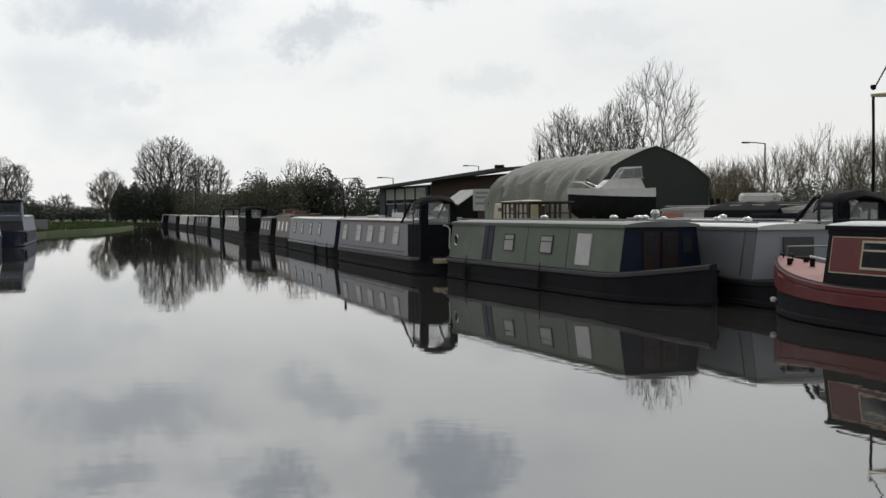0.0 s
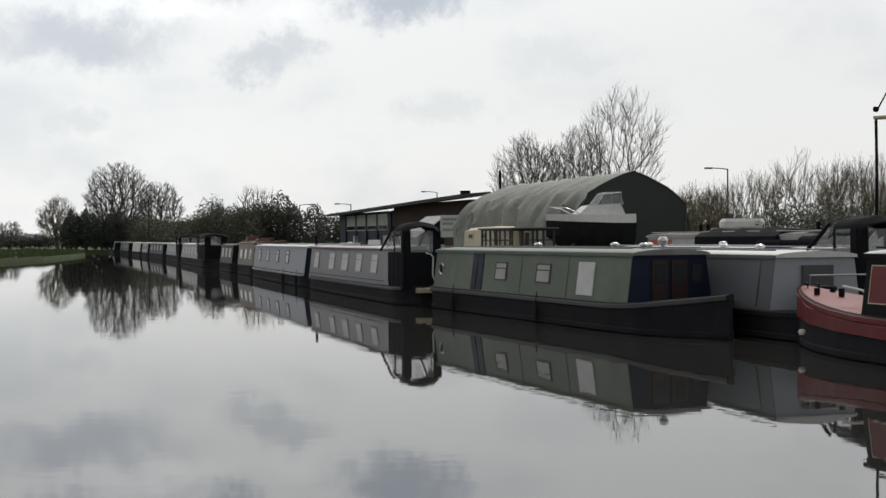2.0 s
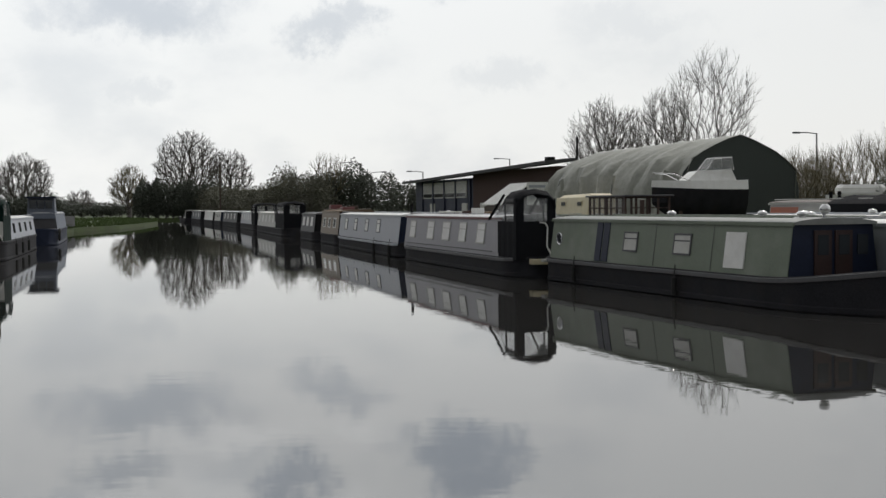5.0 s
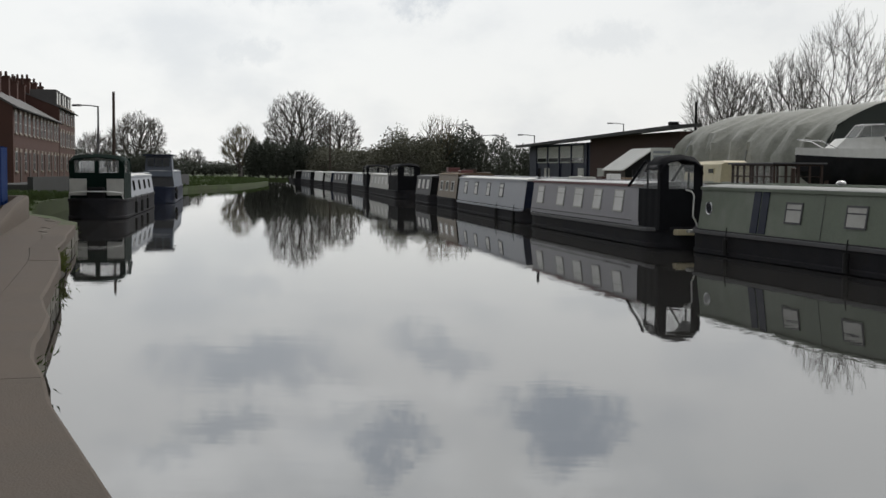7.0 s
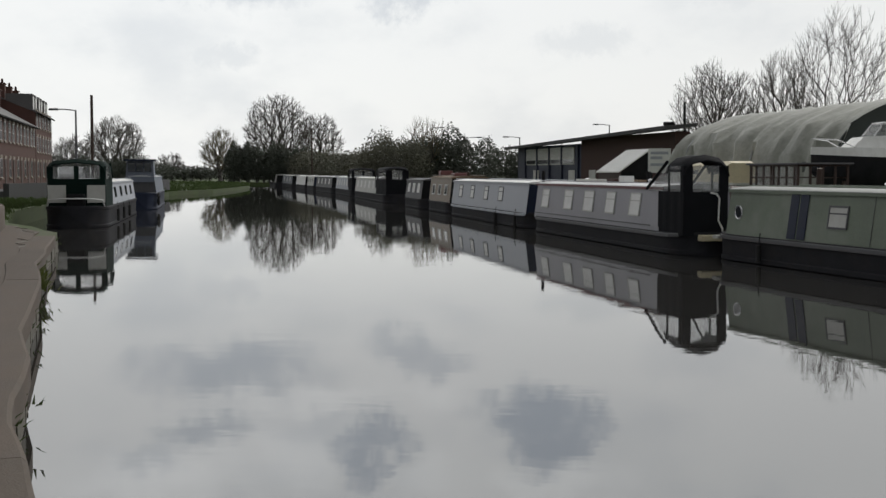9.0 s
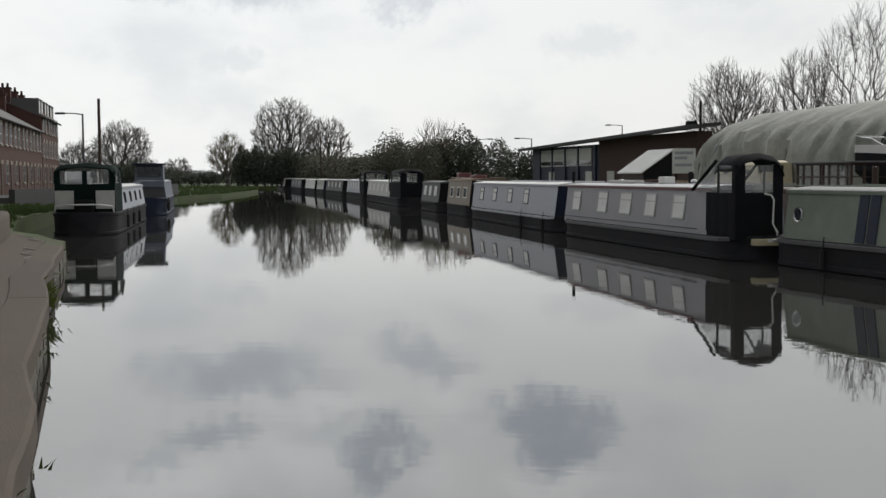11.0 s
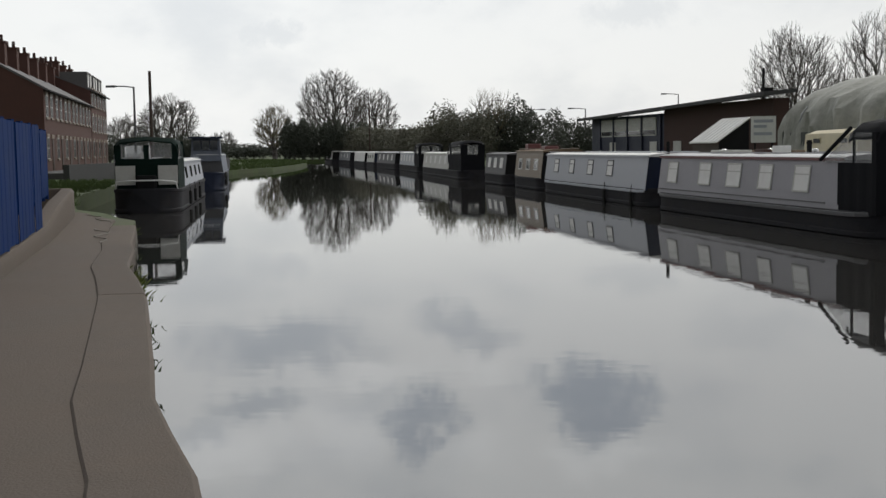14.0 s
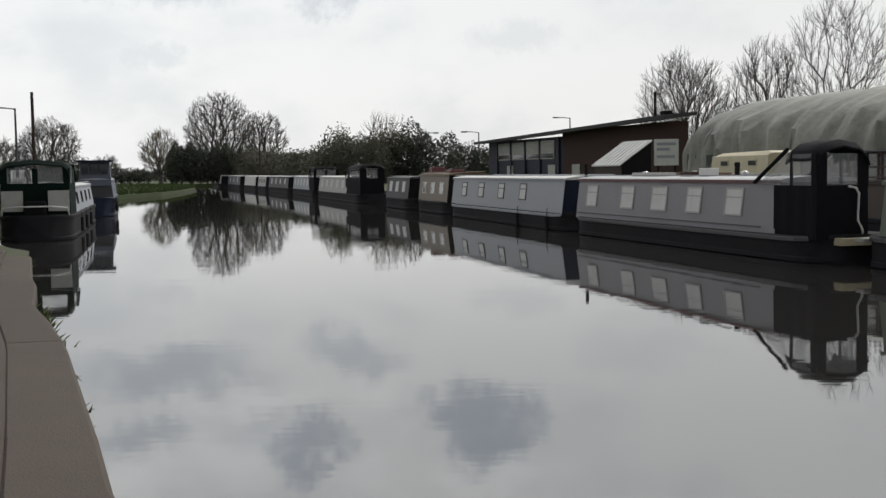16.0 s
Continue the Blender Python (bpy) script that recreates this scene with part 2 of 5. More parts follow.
M = dict(
    water=water_mat(), glass=glass_mat(), vinyl=clear_mat(),
    earth=mat("turf", (0.052, 0.075, 0.024), 0.9, vary=0.4, scale=0.6, fine=9, bump=0.5, dirt=(0.08, 0.068, 0.04)),
    grass=mat("grass_blades", (0.075, 0.115, 0.032), 0.8, vary=0.35, scale=1.5),
    weed=mat("yellow_green_weed", (0.12, 0.15, 0.03), 0.8, vary=0.3, scale=2),
    path=mat("worn_concrete", (0.094, 0.073, 0.057), 0.88, vary=0.14, scale=0.9, fine=60, bump=0.35, dirt=(0.085, 0.072, 0.058), dirt_amount=0.5),
    cope=mat("coping_stone", (0.09, 0.07, 0.055), 0.88, vary=0.2, scale=1.5, fine=70, bump=0.4, dirt=(0.068, 0.058, 0.047), dirt_amount=0.5, piece=0.08),
    bankwall=mat("wet_stone", (0.11, 0.1, 0.08), 0.7, vary=0.35, scale=2, fine=20, bump=0.6, dirt=(0.05, 0.06, 0.03)),
    green=mat("faded_green_paint", (0.15, 0.18, 0.135), 0.55, vary=0.22, scale=1.1, bump=0.06, dirt=(0.24, 0.26, 0.22), dirt_amount=0.6),
    navy=mat("navy_paint", (0.014, 0.02, 0.043), 0.5, vary=0.25, bump=0.05, spec=0.25),
    silver=mat("silver_grey_paint", (0.27, 0.265, 0.29), 0.45, vary=0.1, scale=1, bump=0.04, dirt=(0.2, 0.2, 0.21), dirt_amount=0.4),
    silver2=mat("pale_blue_grey_paint", (0.36, 0.38, 0.42), 0.45, vary=0.1, scale=1, bump=0.04),
    hull=mat("blacked_steel", (0.024, 0.024, 0.028), 0.7, vary=0.4, scale=2, bump=0.2, dirt=(0.04, 0.034, 0.03), spec=0.1),
    hullgrey=mat("dull_grey_steel", (0.085, 0.085, 0.09), 0.6, vary=0.25, scale=1.5, bump=0.12, dirt=(0.06, 0.055, 0.05)),
    red=mat("brick_red_paint", (0.16, 0.017, 0.019), 0.45, vary=0.15, bump=0.04, dirt=(0.22, 0.06, 0.05)),
    cream=mat("cream_paint", (0.6, 0.53, 0.36), 0.5, vary=0.12, bump=0.05, dirt=(0.4, 0.34, 0.22)),
    white=mat("white_paint", (0.72, 0.72, 0.7), 0.5, vary=0.08, bump=0.04, dirt=(0.5, 0.49, 0.45)),
    offwhite=mat("weathered_white_panel", (0.5, 0.5, 0.47), 0.55, vary=0.12, bump=0.05, dirt=(0.33, 0.32, 0.28)),
    roofgrey=mat("pale_roof_paint", (0.55, 0.56, 0.57), 0.55, vary=0.12, scale=1.2, bump=0.06, dirt=(0.35, 0.34, 0.33)),
    greybox=mat("mid_grey_primer", (0.13, 0.14, 0.155), 0.55, vary=0.1, scale=0.8, bump=0.05, dirt=(0.18, 0.18, 0.18)),
    canvas=mat("black_canvas", (0.011, 0.0115, 0.014), 0.85, vary=0.3, scale=4, fine=120, bump=0.25, spec=0.1),
    canvasgreen=mat("dark_green_canvas", (0.006, 0.016, 0.013), 0.85, vary=0.3, scale=4, bump=0.2, spec=0.1),
    tarp=mat("grey_green_tarpaulin", (0.20, 0.205, 0.175), 0.55, vary=0.22, scale=1.4, fine=5, bump=0.9, dirt=(0.3, 0.3, 0.27), dirt_amount=0.5),
    barn=mat("dark_green_sheeting", (0.03, 0.038, 0.034), 0.6, vary=0.25, scale=1, bump=0.2),
    redbrick=mat("brown_brick", (0.055, 0.027, 0.022), 0.85, vary=0.25, scale=2, fine=25, bump=0.4),
    brick=mat("red_brick", (0.08, 0.036, 0.028), 0.85, vary=0.2, scale=0.8, fine=14, bump=0.4, dirt=(0.1, 0.047, 0.035)),
    slate=mat("grey_slate", (0.10, 0.095, 0.095), 0.7, vary=0.25, scale=0.8, fine=12, bump=0.5),
    shedroof=mat("dark_felt_roof", (0.05, 0.05, 0.052), 0.8, vary=0.3, scale=1, bump=0.3),
    blue=mat("blue_painted_steel", (0.006, 0.026, 0.11), 0.7, vary=0.18, scale=2, bump=0.08, dirt=(0.012, 0.026, 0.06), spec=0.06),
    shedblue=mat("dark_blue_cladding", (0.015, 0.02, 0.045), 0.6, vary=0.2),
    bark=mat("grey_brown_bark", (0.06, 0.053, 0.048), 0.9, vary=0.3, scale=3, bump=0.4),
    twig=mat("pale_twigs", (0.11, 0.1, 0.092), 0.9, vary=0.3, scale=1),
    catkin=mat("budding_twigs", (0.15, 0.13, 0.085), 0.9, vary=0.3, scale=1),
    leaf=mat("dark_evergreen_leaf", (0.05, 0.058, 0.042), 0.7, vary=0.3, scale=0.5),
    leaf2=mat("olive_leaf", (0.088, 0.087, 0.058), 0.7, vary=0.3, scale=0.5),
    steel=mat("galvanised_steel", (0.35, 0.36, 0.36), 0.4, metal=0.8, vary=0.15),
    chrome=mat("polished_steel", (0.6, 0.6, 0.6), 0.2, metal=1.0, vary=0.1, bump=0),
    dark=mat("matt_black_paint", (0.012, 0.012, 0.013), 0.7, vary=0.3, spec=0.12),
    wood=mat("weathered_wood", (0.17, 0.12, 0.08), 0.8, vary=0.3, scale=5, bump=0.3),
    darkwood=mat("dark_brown_wood", (0.05, 0.03, 0.022), 0.6, vary=0.3, scale=5, bump=0.2),
    orange=mat("faded_orange_paint", (0.42, 0.12, 0.06), 0.5, vary=0.2),
    yellow=mat("ochre_paint", (0.5, 0.36, 0.1), 0.55, vary=0.15),
    maroon=mat("dull_maroon_paint", (0.16, 0.06, 0.06), 0.5, vary=0.2, bump=0.05),
    oldglass=mat("dim_window_glass", (0.02, 0.022, 0.025), 0.35, vary=0.2, bump=0, spec=0.15),
    bargeblue=mat("dull_blue_grey_paint", (0.12, 0.14, 0.18), 0.5, vary=0.15, bump=0.05),
    pinkred=mat("sun_faded_red_paint", (0.22, 0.055, 0.052), 0.6, vary=0.2, bump=0.05, dirt=(0.2, 0.05, 0.045)),
    doorwood=mat("dark_red_brown_wood", (0.035, 0.016, 0.014), 0.6, vary=0.3, scale=5, bump=0.2),
    dullroof=mat("weathered_grey_roof_paint", (0.24, 0.25, 0.24), 0.6, vary=0.25, scale=1.2, bump=0.06, dirt=(0.14, 0.14, 0.13), dirt_amount=0.6),
    rubber=mat("black_rubber", (0.015, 0.015, 0.015), 0.8, vary=0.3),
    tan=mat("buff_paint", (0.23, 0.185, 0.14), 0.5, vary=0.15, dirt=(0.25, 0.2, 0.15)),
    asphalt=mat("grey_asphalt", (0.06, 0.06, 0.06), 0.9, vary=0.2, scale=1, fine=50, bump=0.4),
    carpaint=mat("silver_car_paint", (0.4, 0.41, 0.42), 0.3, metal=0.4, vary=0.05, bump=0),
)


# ---------------------------------------------------------------- mesh builder
class MB:
    """Collects vertices and faces of one mesh."""

    def __init__(self):
        self.v, self.f = [], []

    def add(self, vs, fs):
        k = len(self.v)
        self.v += [tuple(p) for p in vs]
        self.f += [tuple(i + k for i in f) for f in fs]
        return self

    def box(self, x0, x1, y0, y1, z0, z1, bev=0.0):
        if not bev:
            vs = [(x, y, z) for z in (z0, z1) for x, y in ((x0, y0), (x1, y0), (x1, y1), (x0, y1))]
            return self.add(vs, [(3, 2, 1, 0), (4, 5, 6, 7), (0, 1, 5, 4), (1, 2, 6, 5), (2, 3, 7, 6), (3, 0, 4, 7)])
        c = bev
        ring = lambda d, z: [(x0 + d + (c if a else 0), y0 + d + (0 if a else c), z) for a in (0, 1)] + [(x1 - d - (c if a else 0), y0 + d + (0 if a else c), z) for a in (1, 0)] + \
            [(x1 - d - (0 if a else 0) - (c if a else 0), y1 - d - (0 if a else c), z) for a in (0, 1)] + [(x0 + d + (c if a else 0), y1 - d - (0 if a else c), z) for a in (1, 0)]
        return self.loft([ring(c * 0.7, z0), ring(0, z0 + c), ring(0, z1 - c), ring(c * 0.7, z1)], True, True)

    def loft(self, rings, closed=True, caps=True):
        n = len(rings[0])
        vs = [p for r in rings for p in r]
        fs = []
        for i in range(len(rings) - 1):
            for j in range(n if closed else n - 1):
                k = (j + 1) % n
                fs.append((i * n + j, i * n + k, (i + 1) * n + k, (i + 1) * n + j))
        if caps:
            fs += [tuple(range(n - 1, -1, -1)), tuple(range((len(rings) - 1) * n, len(rings) * n))]
        return self.add(vs, fs)

    def tube(self, pts, r0, r1=None, n=6, caps=True):
        pts = [Vector(p) for p in pts]
        r1 = r0 if r1 is None else r1
        rings = []
        for i, p in enumerate(pts):
            d = (pts[min(i + 1, len(pts) - 1)] - pts[max(i - 1, 0)])
            d = d.normalized() if d.length > 1e-9 else Vector((0, 0, 1))
            a = d.orthogonal().normalized()
            if abs(d.z) < 0.95:
                a = d.cross(Vector((0, 0, 1))).normalized()
            b = d.cross(a)
            r = r0 + (r1 - r0) * i / max(1, len(pts) - 1)
            rings.append([p + a * (r * math.cos(2 * math.pi * k / n)) + b * (r * math.sin(2 * math.pi * k / n)) for k in range(n)])
        return self.loft(rings, True, caps)

    def disc(self, c, r, axis, depth, n=16):
        c, axis = Vector(c), Vector(axis).normalized()
        return self.tube([c - axis * depth / 2, c + axis * depth / 2], r, n=n)

    def ball(self, c, r, n=10, squash=1.0):
        rings = []
        for i in range(1, n // 2):
            th = math.pi * i / (n // 2)
            rings.append([(c[0] + r * math.sin(th) * math.cos(2 * math.pi * k / n), c[1] + r * math.sin(th) * math.sin(2 * math.pi * k / n), c[2] - r * squash * math.cos(th)) for k in range(n)])
        return self.loft(rings, True, True)

    def oriented(self, o, ux, uy, uz):
        """A box from corner o along three edge vectors."""
        o, ux, uy, uz = Vector(o), Vector(ux), Vector(uy), Vector(uz)
        vs = [o + a * ux + b * uy + c * uz for c in (0, 1) for a, b in ((0, 0), (1, 0), (1, 1), (0, 1))]
        return self.add(vs, [(3, 2, 1, 0), (4, 5, 6, 7), (0, 1, 5, 4), (1, 2, 6, 5), (2, 3, 7, 6), (3, 0, 4, 7)])

    def mesh(self, name, material, smooth=False):
        me = bpy.data.meshes.new(name)
        me.from_pydata([tuple(p) for p in self.v], [], self.f)
        me.materials.append(material)
        if smooth:
            me.polygons.foreach_set("use_smooth", [True] * len(me.polygons))
        me.update()
        return me


def part(name, mb, material, parent=None, label="", smooth=False):
    ob = new(name, mb.mesh(name, material, smooth))
    if smooth:
        ob.data.set_sharp_from_angle(angle=radians(40))
    if parent is not None:
        ob.parent = parent
    if label:
        tagged(ob, label)
    return ob


def thing(name, m, label, category, group="", kind=""):
    ob = new(name)
    ob.matrix_world = m
    ob.empty_display_size = 0.2
    return tagged(ob, label, category, group, kind)


def solid(name, mb, material, label, category, group="", kind="", smooth=False, m=None):
    ob = part(name, mb, material, None, "", smooth)
    if m is not None:
        ob.matrix_world = m
    return tagged(ob, label, category, group, kind)


def along(p, q):
    """The pose of a thing whose x runs from p to q."""
    return pose(p[0], p[1], 0, 0, 0, math.degrees(math.atan2(q[1] - p[1], q[0] - p[0])))


def lerp(tab, x):
    """Piecewise linear through pairs."""
    for (a, u), (b, v) in zip(tab, tab[1:]):
        if x <= b:
            return u + (v - u) * (x - a) / (b - a)
    return tab[-1][1]


# ---------------------------------------------------------------- canal, banks and ground
LEFT = [(-60, 36.0), (-10, 6.6), (0, 0.95), (4.4, -1.8), (9.5, -4.86), (11.72, -6.15), (12.17, -6.36), (12.61, -6.58), (13.3, -6.97), (14, -7.26), (14.65, -7.48), (15.6, -7.85), (16.3, -8.2), (17.2, -8.63), (18.35, -9.06), (20, -9.7), (21.8, -10.4), (23.4, -11.1), (24.9, -11.8), (27.3, -12.65), (28.6, -13.2), (30.8, -14.0), (33.6, -15.05), (34.9, -15.5), (36, -16.3), (37.6, -17.3), (39.0, -18.6),
        (44, -20.9), (47, -21.9), (56, -24.6), (70, -28.5), (90, -32.0), (104, -34.4), (117, -34.2), (135, -36.5), (153, -39.5), (165, -43), (180, -50), (197, -58), (199, -60)]
RIGHT = [(-60, 60.0), (-10, 24), (0, 19), (10, 16), (18, 13.8), (27, 12.2), (31, 11.3), (36, 9.0), (44, 5.0), (46.5, 0.6), (48, -0.9), (61, -4.9), (70, -8), (83, -11.0), (100, -15.2), (119, -20), (145, -28.5), (165, -33.5), (185, -40), (197, -45), (199, -46)]
GROUND_L, GROUND_R, DEEP = 0.45, 0.6, -0.8


def left_x(y):
    return lerp(LEFT, y)


def right_x(y):
    return lerp(RIGHT, y)


ys = sorted(set([-60, -30] + [y for y, _ in LEFT + RIGHT] + [i * 2.0 for i in range(-5, 100)]))
gm = MB()
rows_l, rows_r = [], []
for y in ys:
    lx, rx = left_x(y), right_x(y)
    low = lerp([(-100, 0.45), (36, 0.45), (46, 0.6), (80, 0.5), (110, 0.35), (200, 0.3)], y)
    rows_l.append([(-2500, y, low + 1.0), (-400, y, low + 0.6), (lx - 60, y, low + 0.3), (lx - 14, y, low + 0.12), (lx - 5, y, low), (lx - 0.02, y, low - 0.02), (lx, y, DEEP)])
    lowr = lerp([(-100, 0.6), (110, 0.6), (170, 0.45), (200, 0.4)], y)
    rows_r.append([(rx, y, DEEP), (rx + 0.02, y, lowr), (rx + 8, y, lowr + 0.15), (rx + 60, y, lowr + 0.4), (rx + 400, y, lowr + 0.6), (2500, y, lowr + 1)])
gm.loft(rows_l, False, False)
gm.loft(rows_r, False, False)
ylast = ys[-1]
gm.add([(-2500, ylast, 1.3), (left_x(ylast), ylast, 0.3), (right_x(ylast), ylast, 0.4), (2500, ylast, 1.4), (2500, 3000, 1.4), (-2500, 3000, 1.4), (left_x(ylast), ylast, DEEP), (right_x(ylast), ylast, DEEP)],
       [(0, 1, 2, 3, 4, 5), (1, 6, 7, 2)])
gm.add([(-2500, -60, 1.4), (2500, -60, 1.4), (2500, -2500, 1.4), (-2500, -2500, 1.4)], [(0, 3, 2, 1)])
solid("ground", gm, M["earth"], "rough grass and bare earth banks along the canal", "ground", kind="structure")

wm = MB()
wm.loft([[(left_x(y) - 0.3, y, 0), (right_x(y) + 0.3, y, 0)] for y in ys], False, False)
solid("water", wm, M["water"], "still grey canal water mirroring the cloudy sky", "water", kind="structure")


# ---------------------------------------------------------------- narrowboats
def ring_hull(x, w, g, t=0.03):
    w = max(w, 0.03)
    return [(x, w, g), (x, w + t, g - 0.02), (x, w + t, g - 0.1), (x, w, g - 0.12), (x, w * 0.985, 0.12), (x, w + t * 0.6, 0.1), (x, w + t * 0.6, 0.02), (x, w * 0.98, 0.0), (x, w * 0.95, -0.5),
            (x, -w * 0.95, -0.5), (x, -w * 0.98, 0.0), (x, -w - t * 0.6, 0.02), (x, -w - t * 0.6, 0.1), (x, -w * 0.985, 0.12), (x, -w, g - 0.12), (x, -w - t, g - 0.1), (x, -w - t, g - 0.02), (x, -w, g)]


def side_y(z, h):
    """Half width of a cabin of roof height h at height z (the sides lean in)."""
    return 0.965 - 0.13 * (z - 0.56) / (h - 0.1 - 0.56)


def on_side(mb, side, h, x0, x1, z0, z1, out0, out1):
    """A slab on the leaning cabin side."""
    a, b = side_y(z0, h), side_y(z1, h)
    p = [(x0, side * (a + out0), z0), (x1, side * (a + out0), z0), (x1, side * (b + out0), z1), (x0, side * (b + out0), z1)]
    q = [(x0, side * (a + out1), z0), (x1, side * (a + out1), z0), (x1, side * (b + out1), z1), (x0, side * (b + out1), z1)]
    fs = [(0, 1, 2, 3), (7, 6, 5, 4), (0, 4, 5, 1), (1, 5, 6, 2), (2, 6, 7, 3), (3, 7, 4, 0)]
    return mb.add(p + q, fs if side < 0 else [tuple(reversed(f)) for f in fs])


def side_window(boat, side, h, x0, x1, z0, z1, frame_mat, pane_mat, bar=True, fw=0.035):
    fr = MB()
    on_side(fr, side, h, x0, x1, z1 - fw, z1, -0.02, 0.022)
    on_side(fr, side, h, x0, x1, z0, z0 + fw, -0.02, 0.022)
    on_side(fr, side, h, x0, x0 + fw, z0 + fw, z1 - fw, -0.02, 0.022)
    on_side(fr, side, h, x1 - fw, x1, z0 + fw, z1 - fw, -0.02, 0.022)
    if bar:
        zb = z0 + (z1 - z0) * 0.66
        on_side(fr, side, h, x0 + fw, x1 - fw, zb - 0.014, zb + 0.014, -0.01, 0.018)
    win = part("window", fr, frame_mat, boat)
    part("pane", on_side(MB(), side, h, x0 + fw, x1 - fw, z0 + fw, z1 - fw, -0.01, 0.014), pane_mat, win)
    return win


def porthole(boat, side, h, x, z, r=0.14):
    y = side * (side_y(z, h) + 0.01)
    rim = MB()
    pts = [(x + r * math.cos(a), y, z + r * math.sin(a)) for a in [2 * math.pi * k / 16 for k in range(17)]]
    rim.tube(pts, 0.022, n=5, caps=False)
    win = part("porthole", rim, M["chrome"], boat, "dulled metal porthole rim")
    part("pane", MB().disc((x, y, z), r, (0, 1, 0), 0.012), M["glass"], win)


def narrowboat(name, label, m, cabin, bow, stern, h=1.62, hull="hull", side_mat="silver", roof="roofgrey", band=None, gun=0.55, bow_up=0.32, group="moored boats", front_mat=None, back_mat=None, cabin_from=0.0, edge=None):
    """A narrowboat: x runs to the bow, the cabin from cabin_from to cabin, the water at z = 0. Returns its empty."""
    boat = thing(name, m, label, "narrowboat", group)
    hb = MB()
    rings = []
    n = 26
    for i in range(n + 1):
        t = i / n
        x = -stern + (cabin + bow + stern) * (0.5 - 0.5 * math.cos(math.pi * t))
        w = 1.03
        fwd = (x - (cabin - 0.6)) / (bow + 0.6)
        if fwd > 0:
            w *= max(0.03, 1 - fwd ** 2.3)
        aft = (-stern + 0.9 - x) / 0.9
        if aft > 0:
            w *= math.sqrt(max(0.05, 1 - aft ** 2 * 0.85))
        g = gun + (bow_up * max(0, fwd) ** 1.6) + 0.04 * max(0, aft)
        rings.append(ring_hull(x, w, g))
    hb.loft(rings, True, True)
    part("hull", hb, M[hull], boat, "", smooth=True)
    if band:
        bb = MB()
        for sd in (-1, 1):
            bb.loft([[(r[0][0], sd * (r[0][1] + 0.032), r[0][2] - 0.02), (r[0][0], sd * (r[0][1] + 0.045), r[0][2] - 0.03), (r[0][0], sd * (r[0][1] + 0.045), r[0][2] - 0.1), (r[0][0], sd * (r[0][1] + 0.032), r[0][2] - 0.11)] for r in rings[3:-1]], True, True)
        part("rubbing_strake", bb, M[band], boat)
    top = h - 0.1
    prof = [(0.965, gun - 0.03), (side_y(top, h), top), (0.0, h - 0.05)]
    cb = MB()
    ring = lambda x: [(x, prof[0][0], prof[0][1]), (x, prof[1][0], prof[1][1]), (x, 0, h - 0.06), (x, -prof[1][0], prof[1][1]), (x, -prof[0][0], prof[0][1])]
    cb.loft([ring(cabin_from), ring(cabin)], True, True)
    part("cabin", cb, M[side_mat], boat)
    rb = MB()
    e = side_y(top, h)
    rr = lambda x: [(x, e + 0.02, top - 0.02), (x, e + 0.015, top + 0.03), (x, e - 0.1, top + 0.055), (x, e * 0.5, h - 0.014), (x, 0, h), (x, -e * 0.5, h - 0.014), (x, -e + 0.1, top + 0.055), (x, -e - 0.015, top + 0.03), (x, -e - 0.02, top - 0.02)]
    rb.loft([rr(cabin_from - 0.06), rr(cabin + 0.08)], True, True)
    part("roof", rb, M[roof], boat, "", smooth=True)
    for sd in (-1, 1):
        y0, y1 = sorted((sd * (e + 0.015), sd * (e + 0.042)))
        part("roof_edge", MB().box(cabin_from - 0.05, cabin + 0.07, y0, y1, top - 0.04, top + 0.022), M[edge or side_mat], boat)
        rail = MB()
        rail.tube([(cabin_from + 0.1 + k * (cabin - cabin_from - 0.2) / 6, sd * (e - 0.07), top + 0.115) for k in range(7)], 0.016, n=6)
        part("handrail", rail, M[side_mat], boat)
    for which, x, s in ((front_mat, cabin, 1), (back_mat, cabin_from, -1)):
        if which:
            fb = MB()
            r2 = [(x + s * 0.012, y * 0.985, z) for _, y, z in ring(x)]
            r3 = [(x + s * 0.004 - s * 0.02, y * 0.985, z) for _, y, z in ring(x)]
            fb.loft([r3, r2] if s > 0 else [r2, r3], True, True)
            part("bulkhead", fb, M[which], boat)
    return boat


def mushroom_vent(boat, x, y, z, r=0.1):
    v = MB().tube([(x, y, z - 0.05), (x, y, z + 0.05)], r * 0.55, n=10)
    v.ball((x, y, z + 0.07), r, 12, 0.55)
    part("roof_vent", v, M["chrome"], boat, "domed metal roof vent", smooth=True)


def fender(boat, x, y, z0, z1):
    f = MB().tube([(x, y, z0), (x, y, z0 + 0.05), (x, y, z1 - 0.05), (x, y, z1)], 0.055, n=8)
    f.tube([(x, y, z1), (x, y * 0.97, z1 + 0.25)], 0.012, n=4)
    part("fender", f, M["rubber"], boat, "black rubber fender on a rope", smooth=True)


def chimney(boat, x, y, z, hh=0.45, r=0.085):
    c = MB().tube([(x, y, z - 0.05), (x, y, z + hh)], r, n=12)
    c.tube([(x, y, z + hh - 0.08), (x, y, z + hh - 0.05)], r + 0.015, n=12)
    part("chimney", c, M["dark"], boat, "short black stove chimney")


